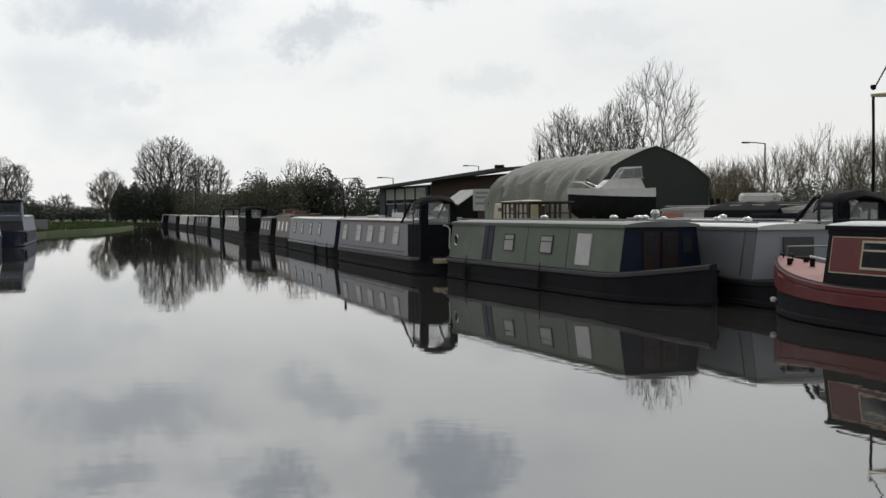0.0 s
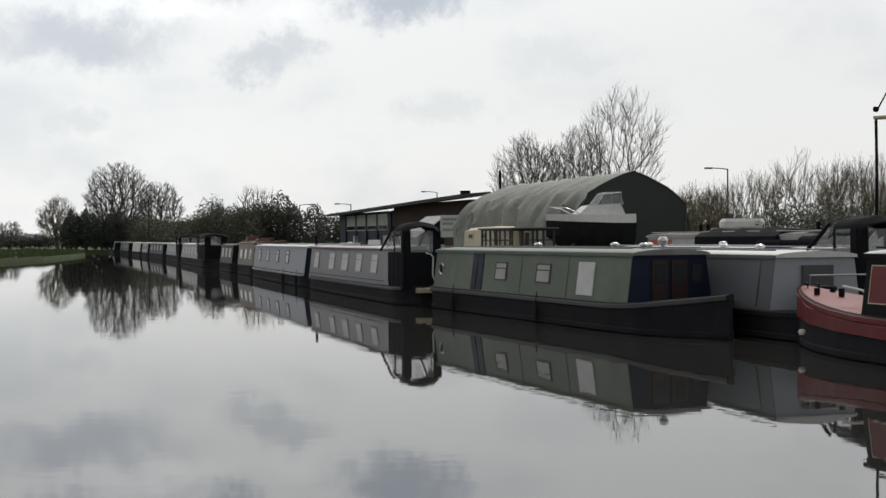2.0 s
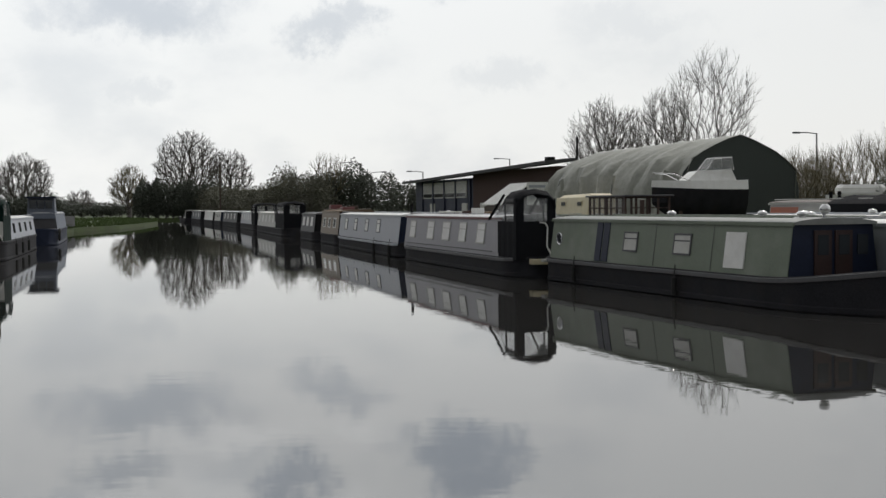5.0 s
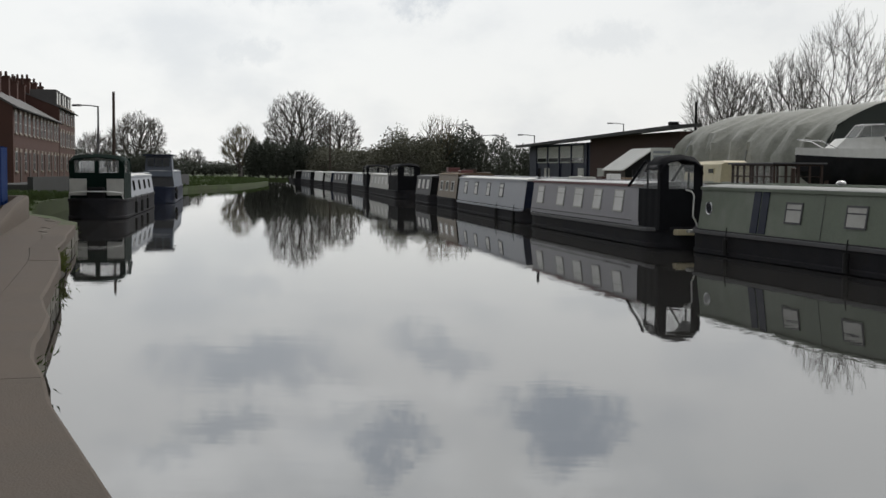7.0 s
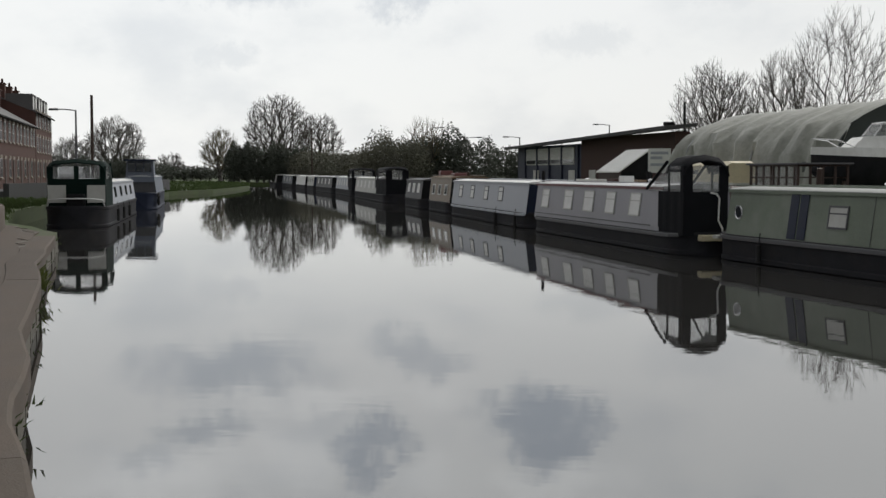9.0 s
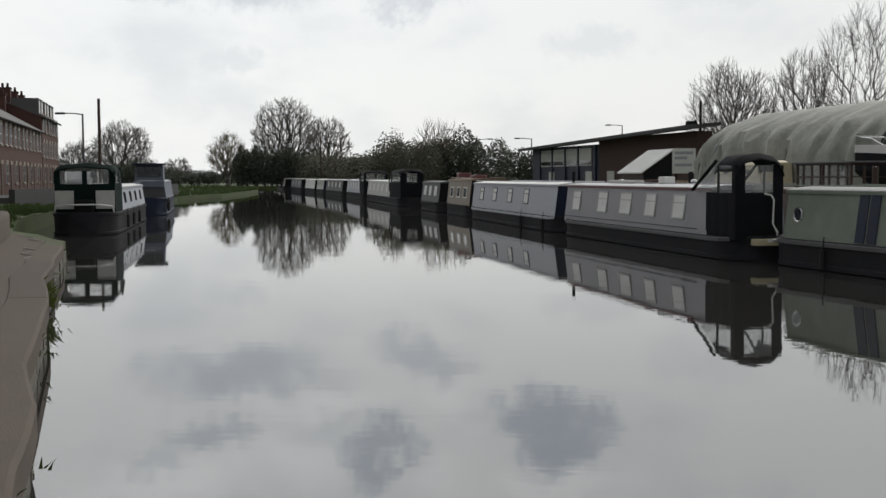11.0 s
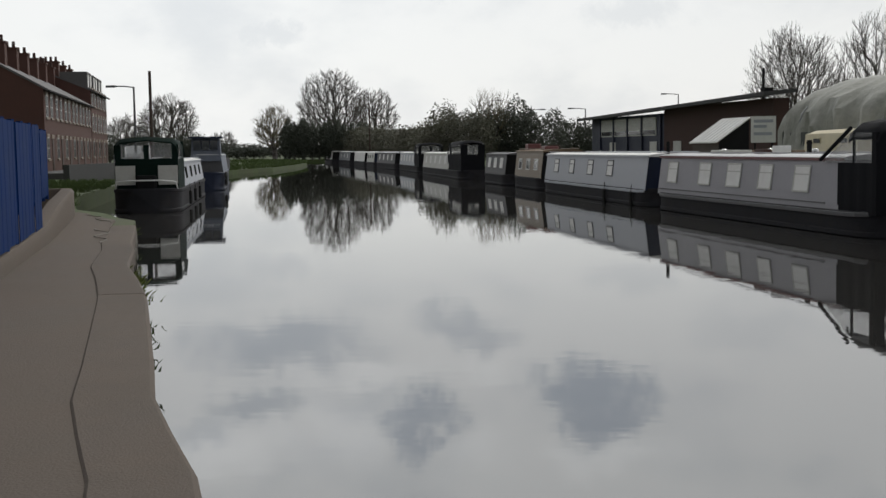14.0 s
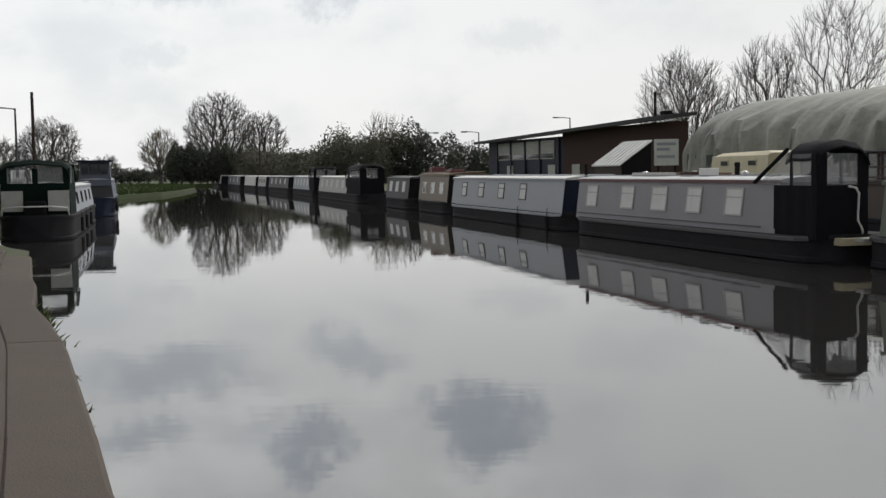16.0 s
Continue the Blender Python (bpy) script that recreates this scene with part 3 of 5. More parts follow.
def canvas_cover(owner, x0, x1, base, top, slope=1.1, side=1, colour="canvas", half=0.94, yoff=0.0, single=False, skirt=0.05):
    """A folding canvas shelter with clear windows from x0 (after end) to x1 (forward end, sloping)."""
    boat = new("canvas_shelter")
    boat.parent = owner
    boat.location = (0, yoff, 0)
    boat.empty_display_size = 0.1
    xm = x1 - slope
    long_side = xm - x0 > 1.3
    zl, zh = base + 0.95, top - 0.26
    # lower skirt
    for sd in (-1, 1):
        sk = MB()
        out = [(x0 + (x1 - skirt - x0) * k / 12, sd * (half + 0.006 * math.sin(k * 1.7) - 0.004)) for k in range(13)]
        sk.loft([[(x, y, base - 0.05), (x, y * 0.985, zl), (x, y * 0.985 - sd * 0.025, zl), (x, y - sd * 0.025, base - 0.05)] for x, y in out], True, True)
        part("side_skirt", sk, M[colour], boat, "slack canvas side skirt")
    part("stern_skirt", MB().box(x0, x0 + 0.03, -half + 0.03, half - 0.03, base - 0.05, zl), M[colour], boat, "slack canvas stern skirt")
    # roof shell and hoops
    rf = MB()
    def shell(x, zt, w=half):
        o = [(x, w, zt - 0.36), (x, w - 0.05, zt - 0.2), (x, w - 0.2, zt - 0.07), (x, 0, zt), (x, -w + 0.2, zt - 0.07), (x, -w + 0.05, zt - 0.2), (x, -w, zt - 0.36)]
        i = [(x, y * 0.96, z - 0.03) for _, y, z in reversed(o)]
        return o + i
    rf.loft([shell(x0 - 0.06, top - 0.12), shell(x0 + 0.1, top), shell((x0 + xm) / 2, top - 0.02), shell(xm - 0.05, top), shell(xm + 0.12, top - 0.07)], True, True)
    part("canopy", rf, M[colour], boat, "black canvas canopy top", smooth=True)
    for sd in (-1, 1):
        y0, y1 = sorted((sd * half, sd * (half - 0.03)))
        for a, b in ((x0, x0 + 0.17), (xm - 0.75 if long_side else xm - 0.12, xm - 0.05)):
            if b > a + 0.05:
                part("canvas_pillar", MB().box(a, b, y0, y1, zl, zh), M[colour], boat)
        part("front_hoop", MB().tube([(x1 - 0.12, sd * half, zl + 0.05), (xm + 0.1, sd * (half - 0.04), top - 0.16)], 0.04, n=6), M[colour], boat)
    edge = 0.2 if not single else half - 0.32
    for a, b in ((-half + 0.03, -half + edge), (half - edge, half - 0.03)) + (() if single else ((-0.08, 0.08),)):
        part("canvas_pillar", MB().box(x0, x0 + 0.03, a, b, zl, zh), M[colour], boat)
    for sd in (-1, 1):
        w1, w2 = MB(), MB()
        y0, y1 = sorted((sd * (half - 0.008), sd * (half - 0.018)))
        a, b = x0 + 0.17, xm - 0.75 if long_side else xm - 0.12
        # slack sheet hanging in folds
        fold = [(a + (b - a) * k / 14, 0.012 * math.sin(k * 1.9) + 0.006 * math.sin(k * 4.3)) for k in range(15)]
        w1.loft([[(x, y0 + d, zl), (x, y0 + d * 0.4, zh), (x, y1 + d * 0.4, zh), (x, y1 + d, zl)] for x, d in fold], True, True)
        if b > a + 0.1:
            part("clear_window", w1, M["vinyl"], boat, "cloudy clear plastic window")
        a, b, c = (x1 - 0.2, zl), (xm + 0.1, top - 0.24), (xm - 0.05, zl)
        w2.add([(a[0], y0, a[1]), (b[0], y0, b[1]), (c[0], y0, b[1]), (c[0], y0, c[1]), (a[0], y1, a[1]), (b[0], y1, b[1]), (c[0], y1, b[1]), (c[0], y1, c[1])],
               [(0, 1, 2, 3), (7, 6, 5, 4), (0, 4, 5, 1), (1, 5, 6, 2), (2, 6, 7, 3), (3, 7, 4, 0)])
        part("clear_window", w2, M["vinyl"], boat, "cloudy clear plastic window")
    wf = MB().add([(x1 - 0.1, -half + 0.1, zl), (x1 - 0.1, half - 0.1, zl), (xm + 0.1, half - 0.12, top - 0.16), (xm + 0.1, -half + 0.12, top - 0.16),
                   (x1 - 0.115, -half + 0.1, zl), (x1 - 0.115, half - 0.1, zl), (xm + 0.085, half - 0.12, top - 0.16), (xm + 0.085, -half + 0.12, top - 0.16)],
                  [(0, 1, 2, 3), (7, 6, 5, 4), (0, 4, 5, 1), (1, 5, 6, 2), (2, 6, 7, 3), (3, 7, 4, 0)])
    part("clear_window", wf, M["vinyl"], boat, "sloping clear plastic front window")
    for a, b in (((-half + edge, half - edge),) if single else ((0.08, half - 0.2), (-half + 0.2, -0.08))):
        part("clear_window", MB().box(x0 + 0.005, x0 + 0.015, a, b, zl, zh), M["vinyl"], boat, "cloudy clear plastic window")


def moor(p, q, off):
    """Pose of a boat whose near cabin side runs from p (x = 0) to q; off: metres from that side to the centre line (plus: to its left)."""
    d = (Vector(q) - Vector(p)).to_2d().normalized()
    o = Vector(p).to_2d() + Vector((-d.y, d.x)) * off
    return along(o, o + d)


# green boat, bow towards the camera's start
green = narrowboat("narrowboat", "long narrowboat with faded green sides and dark gunwales, moored", moor((0.25, 33.2), (3.62, 24.05), 0.87), 9.75, 1.95, 0.7, h=1.6, hull="hull", side_mat="green", roof="dullroof", front_mat="navy", band="hullgrey", gun=0.56, bow_up=0.25)
GS = -1
for x0, x1, z0, z1 in ((5.87, 6.54, 0.84, 1.27), (3.75, 4.37, 0.84, 1.27)):
    side_window(green, GS, 1.6, x0, x1, z0, z1, M["hullgrey"], M["offwhite"])
part("side_hatch", on_side(MB(), GS, 1.6, 7.76, 8.42, 0.66, 1.33, -0.01, 0.02), M["white"], green, "white-backed side hatch cover")
for a in (2.42, 2.76):
    part("side_panel", on_side(MB(), GS, 1.6, a, a + 0.28, 0.58, 1.49, -0.01, 0.016), M["navy"], green, "narrow dark blue painted panel")
porthole(green, GS, 1.6, 0.45, 1.04)
for a in (5.1, 7.3):
    part("panel_seam", on_side(MB(), GS, 1.6, a, a + 0.008, 0.58, 1.49, -0.01, 0.006), M["hullgrey"], green)
for y0, y1, mm in ((-0.42, -0.06, "doorwood"), (0.02, 0.38, "doorwood")):
    dm = MB().box(9.76, 9.79, y0, y1, 0.6, 1.38)
    door = part("front_door", dm, M[mm], green, "narrow brown wooden cabin door")
    part("pane", MB().box(9.785, 9.796, y0 + 0.07, y1 - 0.07, 0.95, 1.3), M["glass"], door)
part("front_window", MB().box(9.76, 9.78, 0.5, 0.72, 0.95, 1.3), M["glass"], green)
for x, y in ((9.0, -0.1), (7.2, 0.3), (4.6, -0.2), (8.3, 0.45)):
    mushroom_vent(green, x, y, 1.6)
lamp = MB().tube([(9.5, 0, 1.55), (9.5, 0, 1.68)], 0.03, n=8)
lamp.ball((9.52, 0, 1.75), 0.1, 12)
part("headlamp", lamp, M["chrome"], green, "round polished tunnel lamp", smooth=True)
sp = MB().box(-0.72, -0.5, -0.9, 0.9, 0.42, 0.5, 0.015)
part("stern_step", sp, M["offwhite"], green, "pale timber stern step")
for x in (1.6, 6.2):
    fender(green, x, -1.1, 0.05, 0.4)
# things standing on the green boat's roof
def roof_rack(boat, x0, x1, y0, y1, z, hh):
    """A slatted timber frame on a roof."""
    for x in (x0, (x0 + x1) / 2, x1):
        for y in (y0, y1):
            part("post", MB().box(x - 0.03, x + 0.03, y - 0.03, y + 0.03, z, z + hh), M["darkwood"], boat)
    for y in (y0, y1):
        part("rail", MB().box(x0 - 0.05, x1 + 0.05, y - 0.035, y + 0.035, z + hh, z + hh + 0.05), M["darkwood"], boat)
        part("rail", MB().box(x0, x1, y - 0.02, y + 0.02, z + hh * 0.45, z + hh * 0.45 + 0.04), M["darkwood"], boat)
    for x in (x0, x1):
        part("rail", MB().box(x - 0.03, x + 0.03, y0, y1, z + hh, z + hh + 0.05), M["darkwood"], boat)


# silver boat with the black canvas shelter
silver = narrowboat("narrowboat", "silver-grey narrowboat with a black canvas stern shelter", moor((-1.1, 36.12), (-3.94, 45.94), -0.87), 10.2, 0.7, 2.1, h=1.62, hull="hull", side_mat="silver", roof="roofgrey", band="hullgrey", gun=0.5, bow_up=0.1, front_mat="dark", edge="maroon", cabin_from=-0.5)
for x0, x1 in ((8.75, 9.5), (6.35, 7.15), (4.45, 5.3), (2.7, 3.42), (0.85, 1.6)):
    # white paint on the panes imitates the sky they reflect and curtains behind
    side_window(silver, 1, 1.62, x0, x1, 0.8, 1.38, M["offwhite"], M["white"])
canvas_cover(silver, -1.95, 0.4, 0.5, 2.3, 1.4, half=0.55, yoff=0.4, single=True, skirt=0.85)
grab = MB().tube([(-1.99, 0.0, 0.55), (-2.02, 0.02, 0.62), (-2.02, 0.12, 0.8), (-2.02, 0.1, 1.3), (-2.01, 0.16, 1.4), (-1.99, 0.3, 1.43)], 0.022, n=6)
part("grab_rail", grab, M["white"], silver, "bent white tubular grab rail", smooth=True)
part("stern_plate", MB().box(-2.25, -1.9, -0.7, 0.6, 0.34, 0.48, 0.012), M["cream"], silver, "cream-edged stern plate")
post = MB().tube([(10.0, 0.72, 1.6), (10.0, 0.72, 1.95)], 0.05, n=8)
part("chimney", post, M["dark"], silver, "short black stove chimney")
for x, y in ((2.2, 0.1), (5.0, -0.1), (7.4, 0.1)):
    mushroom_vent(silver, x, y, 1.62, 0.08)
chimney(silver, 3.1, -0.2, 1.62, 0.3, 0.06)
part("cabin_line", on_side(MB(), 1, 1.62, 0.05, 10.15, 0.6, 0.625, -0.01, 0.008), M["hullgrey"], silver)
# loose gear on its roof
for name, label, mm, x0, x1, y0, y1, z1 in (("plank", "long weathered plank lying on the boat roof", "wood", 3.6, 6.2, -0.35, -0.1, 1.69), ("cushion", "dull red boat cushion on the boat roof", "redbrick", 4.2, 4.8, 0.05, 0.4, 1.72),
                                            ("storage_box", "small white plastic box on the boat roof", "white", 3.4, 3.8, 0.1, 0.4, 1.8), ("gangplank", "pale gangplank laid along the boat roof", "offwhite", 5.6, 7.6, 0.1, 0.4, 1.7)):
    o = part(name, MB().box(x0, x1, y0, y1, 1.6, z1, 0.015), M[mm])
    o.matrix_world = silver.matrix_world.copy()
    tagged(o, label, name.replace("_", " "), "roof gear")

# pale boat ahead of the silver one
pale = narrowboat("narrowboat", "pale blue-grey narrowboat with a white roof", moor((-4.23, 47.4), (-7.68, 60.28), -0.87), 13.3, 0.9, 0.4, h=1.62, hull="hull", side_mat="silver2", roof="white", band="silver2", gun=0.52, back_mat="navy")
for x0, x1 in ((11.1, 11.8), (8.7, 9.4), (6.1, 6.8), (3.6, 4.3)):
    # panes painted white for their sky reflection and curtains
    side_window(pale, 1, 1.62, x0, x1, 0.84, 1.38, M["hullgrey"], M["white"])
for x in (1.0, 4.0):
    fender(pale, x, 1.1, 0.0, 0.4)

# red boat close by
RL = 12.8
red = narrowboat("narrowboat", "brick-red narrowboat with cream coach lines and dark borders", moor((9.55, 6.4), (6.05, 18.6), -0.87), RL, 2.85, 1.2, h=1.64, hull="hull", side_mat="dark", roof="roofgrey", band="red", gun=0.66, bow_up=0.3, front_mat="dark")
for a, b in ((RL - 2.75, RL - 0.12), (RL - 5.6, RL - 2.95), (RL - 8.4, RL - 5.8)):
    panel = part("side_panel", on_side(MB(), 1, 1.64, a, b, 0.84, 1.4, -0.01, 0.01), M["red"], red, "red panel edged with a cream line")
    cl = MB()
    for x0, x1, z0, z1 in ((a, b, 1.385, 1.4), (a, b, 0.84, 0.855), (a, a + 0.015, 0.855, 1.385), (b - 0.015, b, 0.855, 1.385)):
        on_side(cl, 1, 1.64, x0, x1, z0, z1, 0.0, 0.014)
    part("coach_line", cl, M["cream"], panel)
    side_window(red, 1, 1.64, b - 1.6, b - 0.78, 0.92, 1.35, M["cream"], M["glass"])
hb = MB()
for sd in (-1, 1):
    pts = []
    for i in range(15):
        x = -0.2 + (RL + 2.83 + 0.2) * i / 14
        fwd = max(0, (x - (RL - 0.6)) / (2.85 + 0.6))
        w = 1.03 * max(0.03, 1 - fwd ** 2.3)
        g = 0.66 + 0.3 * fwd ** 1.6
        pts.append([(x, sd * (w + 0.01), g - 0.1), (x, sd * (w + 0.06), g - 0.13), (x, sd * (w + 0.055), 0.36 + 0.1 * fwd), (x, sd * (w + 0.0), 0.34 + 0.1 * fwd)])
    hb.loft(pts, True, True)
part("gunwale_band", hb, M["red"], red, "wide red band along the hull")
part("roof_edge", on_side(MB(), 1, 1.64, 0.0, RL + 0.02, 1.43, 1.5, -0.01, 0.012), M["dark"], red)
chimney(red, RL - 1.15, 0.0, 1.62, 0.42, 0.09)
fd = MB()
rows = []
for i in range(13):
    x = RL + 0.02 + 2.7 * i / 12
    fwd = (x - (RL - 0.6)) / 3.45
    w, g = 1.0 * max(0.03, 1 - fwd ** 2.3), 0.66 + 0.3 * fwd ** 1.6
    rows.append([(x, w, g + 0.005), (x, w * 0.6, g + 0.04), (x, -w * 0.6, g + 0.04), (x, -w, g + 0.005), (x, -w, g - 0.02), (x, w, g - 0.02)])
fd.loft(rows, True, True)
part("foredeck", fd, M["pinkred"], red, "faded pink-red foredeck", smooth=True)
for x, y in ((RL + 1.9, 0.35), (RL + 2.1, -0.1), (RL + 1.6, 0.1)):
    part("mooring_stud", MB().tube([(x, y, 0.75), (x, y, 0.98)], 0.04, 0.05, n=8), M["dark"], red)
part("tiller_arm", MB().tube([(RL + 0.15, 0.5, 0.8), (RL + 0.5, 0.55, 1.0), (RL + 0.9, 0.6, 1.05)], 0.02, n=6), M["white"], red, "bent white tube on the foredeck")
fl = MB()
fl.ball((RL + 1.6, 0.85, 0.3), 0.06, 8)
part("side_light", fl, M["white"], red)
for x in (RL + 2.2, RL + 2.5):
    part("cleat", MB().tube([(x, 0.1, 0.9), (x, 0.1, 1.02), (x + 0.08, 0.1, 1.03)], 0.025, n=6), M["dark"], red)

# grey primer boat lying beside the green one
grey = narrowboat("narrowboat", "plain mid-grey narrowboat with a whitish roof", moor((5.93, 22.7), (2.5, 35.4), -0.87), 11.0, 1.6, 1.3, h=1.56, hull="hull", side_mat="greybox", roof="white", gun=0.5, back_mat="silver2")
part("stern_door", MB().box(-0.06, -0.02, -0.35, 0.3, 0.55, 1.3), M["hullgrey"], grey, "grey steel stern door")
part("seam", on_side(MB(), 1, 1.56, 0.42, 0.45, 0.55, 1.4, -0.01, 0.008), M["hullgrey"], grey)
part("stern_rail", MB().tube([(-1.0, 0.8, 0.5), (-1.0, 0.8, 1.15), (-1.0, -0.8, 1.15), (-1.0, -0.8, 0.5)], 0.02, n=6), M["steel"], grey)
for x, y in ((1.5, 0.2), (3.5, -0.2), (5.6, 0.1)):
    mushroom_vent(grey, x, y, 1.56)
part("gas_locker", MB().box(-0.8, -0.35, 0.1, 0.6, 0.5, 0.95, 0.02), M["dark"], grey)

# white boat with a black shelter, third out from the green one
whiteboat = narrowboat("narrowboat", "off-white narrowboat with a black canvas stern shelter", moor((7.45, 24.9), (4.9, 34.0), -0.87), 9.0, 1.6, 3.4, h=1.6, hull="hullgrey", side_mat="silver2", roof="white", gun=0.55)
canvas_cover(whiteboat, -1.35, 0.3, 0.55, 2.22, 0.9, half=0.6, yoff=0.3, single=True)
for x in (2.0, 4.5):
    mushroom_vent(whiteboat, x, 0.2, 1.6)
part("tarpaulin", MB().box(1.4, 2.4, -0.7, 0.7, 1.58, 1.75, 0.05), M["canvas"], whiteboat, "folded dark cover on the roof")

# orange and white boat with dark covers
orange = narrowboat("narrowboat", "faded orange and white narrowboat under dark covers", moor((10.2, 27.2), (7.0, 38.5), -0.87), 11.7, 1.2, 1.0, h=1.95, hull="hull", side_mat="offwhite", roof="darkwood", gun=0.7)
part("orange_end", on_side(MB(), 1, 1.95, 10.2, 11.65, 0.9, 1.75, -0.01, 0.015), M["orange"], orange, "faded orange cabin panel")
for a, b, zz in ((4.6, 8.6, 2.08), (1.2, 3.6, 2.02)):
    cv = MB()
    cv.loft([[(x, 1.02, 1.0), (x, 1.0, zz - 0.25), (x, 0.7, zz - 0.05 + 0.04 * math.sin(x * 5)), (x, -0.7, zz - 0.05), (x, -1.0, zz - 0.25), (x, -1.02, 1.0)] for x in [a + (b - a) * k / 10 for k in range(11)]], True, True)
    part("cover", cv, M["canvas"], orange, "sagging black tarpaulin cover", smooth=True)
for x in (9.2, 9.6, 3.9):
    chimney(orange, x, 0.2, 1.93, 0.25, 0.05)


# boats farther along the row: start, end of near side, height, paints, windows, shelter
def far_boat(p, q, label, side_mat, roof, h=1.6, nwin=4, cover=None, pane="offwhite", hull="hull", bow=1.3, stern=1.0, front="dark"):
    d = (Vector(q) - Vector(p)).length
    # dark end bulkheads also stand in for the shaded gaps between boats
    boat = narrowboat("narrowboat", label, moor(p, q, -0.87), d, bow, stern, h=h, hull=hull, side_mat=side_mat, roof=roof, gun=0.52, back_mat=front)
    for k in range(nwin):
        x = d * (k + 0.7) / (nwin + 0.4)
        # white panes carry the sky reflection in their colour
        side_window(boat, 1, h, x - 0.35, x + 0.35, 0.84, 1.34, M["white"], M["white" if pane == "offwhite" else pane], bar=False, fw=0.05)
    if cover:
        canvas_cover(boat, *cover)
    return boat


tanb = far_boat((-7.9, 62.0), (-9.3, 67.0), "short buff narrowboat with arched dark windows and roof clutter", "tan", "wood", 1.75, 3, pane="glass", bow=0.8, stern=0.3)
far_boat((-9.9, 69.0), (-11.3, 74.2), "small dark grey cabin boat with pale windows", "hullgrey", "hullgrey", 1.6, 3, bow=1.0, stern=0.5)
far_boat((-14.6, 86.0), (-17.9, 98.5), "white narrowboat with a large black canvas stern shelter", "offwhite", "white", 1.6, 5, cover=(-5.0, 0.5, 0.5, 2.3, 0.9, 1, "canvas", 0.72, 0.2, True), stern=5.3)
far_boat((-19.4, 104.5), (-22.2, 115.0), "pale blue-white narrowboat with a dark canvas shelter", "silver2", "white", 1.6, 5, cover=(-2.9, 0.3, 0.5, 2.3, 0.85), stern=3.1, front="navy")
far_boat((-23.0, 117.3), (-27.0, 131.0), "dark grey narrowboat with a black end", "hullgrey", "roofgrey", 1.6, 4, front="dark")
far_boat((-27.7, 133.2), (-29.6, 139.5), "short white narrowboat with a blue end", "offwhite", "white", 1.6, 3, pane="glass", front="navy")
far_boat((-30.3, 141.8), (-33.6, 153.0), "white narrowboat moored along the row", "white", "white", 1.6, 3, front="dark")
far_boat((-34.7, 155.8), (-39.4, 172.0), "dull grey narrowboat with a pale roof", "greybox", "offwhite", 1.65, 3)
far_boat((-41.5, 177.5), (-46.0, 193.5), "white cabin boat at the end of the row", "white", "white", 1.7, 2)
for k, (x, y, z, l) in enumerate(((1.0, 0.2, 1.72, 0.9), (2.6, -0.3, 1.72, 0.7), (3.9, 0.3, 1.72, 0.6))):
    part("roof_box", MB().box(x, x + l, y - 0.3, y + 0.3, z, z + 0.16 + 0.06 * k, 0.03), M["darkwood" if k % 2 else "maroon"], tanb, "box lying on the roof")

# wheelhouse boat and cream cabin in the basin behind the row
wheel = narrowboat("narrowboat", "dark timber boat with an open-framed wheelhouse on top", moor((2.85, 37.4), (1.3, 42.9), -0.87), 5.6, 1.0, 0.8, h=1.5, hull="hull", side_mat="darkwood", roof="darkwood", gun=0.6)
roof_rack(wheel, 0.9, 3.6, -0.7, 0.7, 1.48, 0.58)
for k in range(6):
    x = 1.05 + k * 0.44
    part("mullion", MB().box(x, x + 0.055, 0.67, 0.72, 1.48, 2.06), M["darkwood"], wheel)
for y in (-0.35, 0.0, 0.35):
    part("mullion", MB().box(0.88, 0.93, y - 0.03, y + 0.03, 1.48, 2.06), M["darkwood"], wheel)
part("wheelhouse_glass", MB().box(0.95, 3.55, 0.69, 0.7, 1.5, 2.04), M["vinyl"], wheel)
part("wheelhouse_roof", MB().box(0.75, 3.75, -0.8, 0.8, 2.1, 2.15, 0.015), M["hullgrey"], wheel)
part("chimney", MB().tube([(0.2, 0.5, 1.45), (0.15, 0.5, 2.0)], 0.07, n=10), M["darkwood"], wheel)
creamb = thing("cabin_boat", along((3.45, 54.8), (2.4, 60.3)) @ Matrix.Scale(1.5, 4, (1, 0, 0)), "cream-painted cabin boat laid up beside the barn", "boat", "moored boats")
hl = MB()
hl.loft([[(x, -0.65 + w, 1.5), (x, -0.65 + w * 0.85, 0.8), (x, -0.65 - w * 0.85, 0.8), (x, -0.65 - w, 1.5)] for x, w in ((-0.5, 0.6), (0.6, 0.66), (2.6, 0.64), (3.9, 0.4), (4.4, 0.06))], True, True)
part("hull", hl, M["offwhite"], creamb)
cbn = MB()
cbn.loft([[(x, 0.0, 1.45), (x, -0.06, 2.2), (x, -0.2, z), (x, -1.1, z), (x, -1.24, 2.2), (x, -1.3, 1.45)] for x, z in ((-0.1, 2.28), (0.1, 2.36), (2.8, 2.32), (3.3, 2.22))], True, True)
part("cabin", cbn, M["cream"], creamb, "cream cabin with a cambered roof", smooth=True)
for x in (0.5, 2.2):
    wn_ = part("window", MB().box(x, x + 0.5, -0.06, -0.015, 1.8, 2.05), M["cream"], creamb)
    part("pane", MB().box(x + 0.04, x + 0.46, -0.02, 0.0, 1.84, 2.01), M["oldglass"], wn_)
for x in (0.4, 2.6):
    part("trestle", MB().box(x - 0.08, x + 0.08, -1.15, -0.15, 0.5, 0.82), M["darkwood"], creamb)


# ---------------------------------------------------------------- left bank: path, coping, wall, fence
def edge_points(y0, y1, step):
    pts, y = [], y0
    while y < y1:
        pts.append(Vector((left_x(y), y)))
        y += step
    return pts


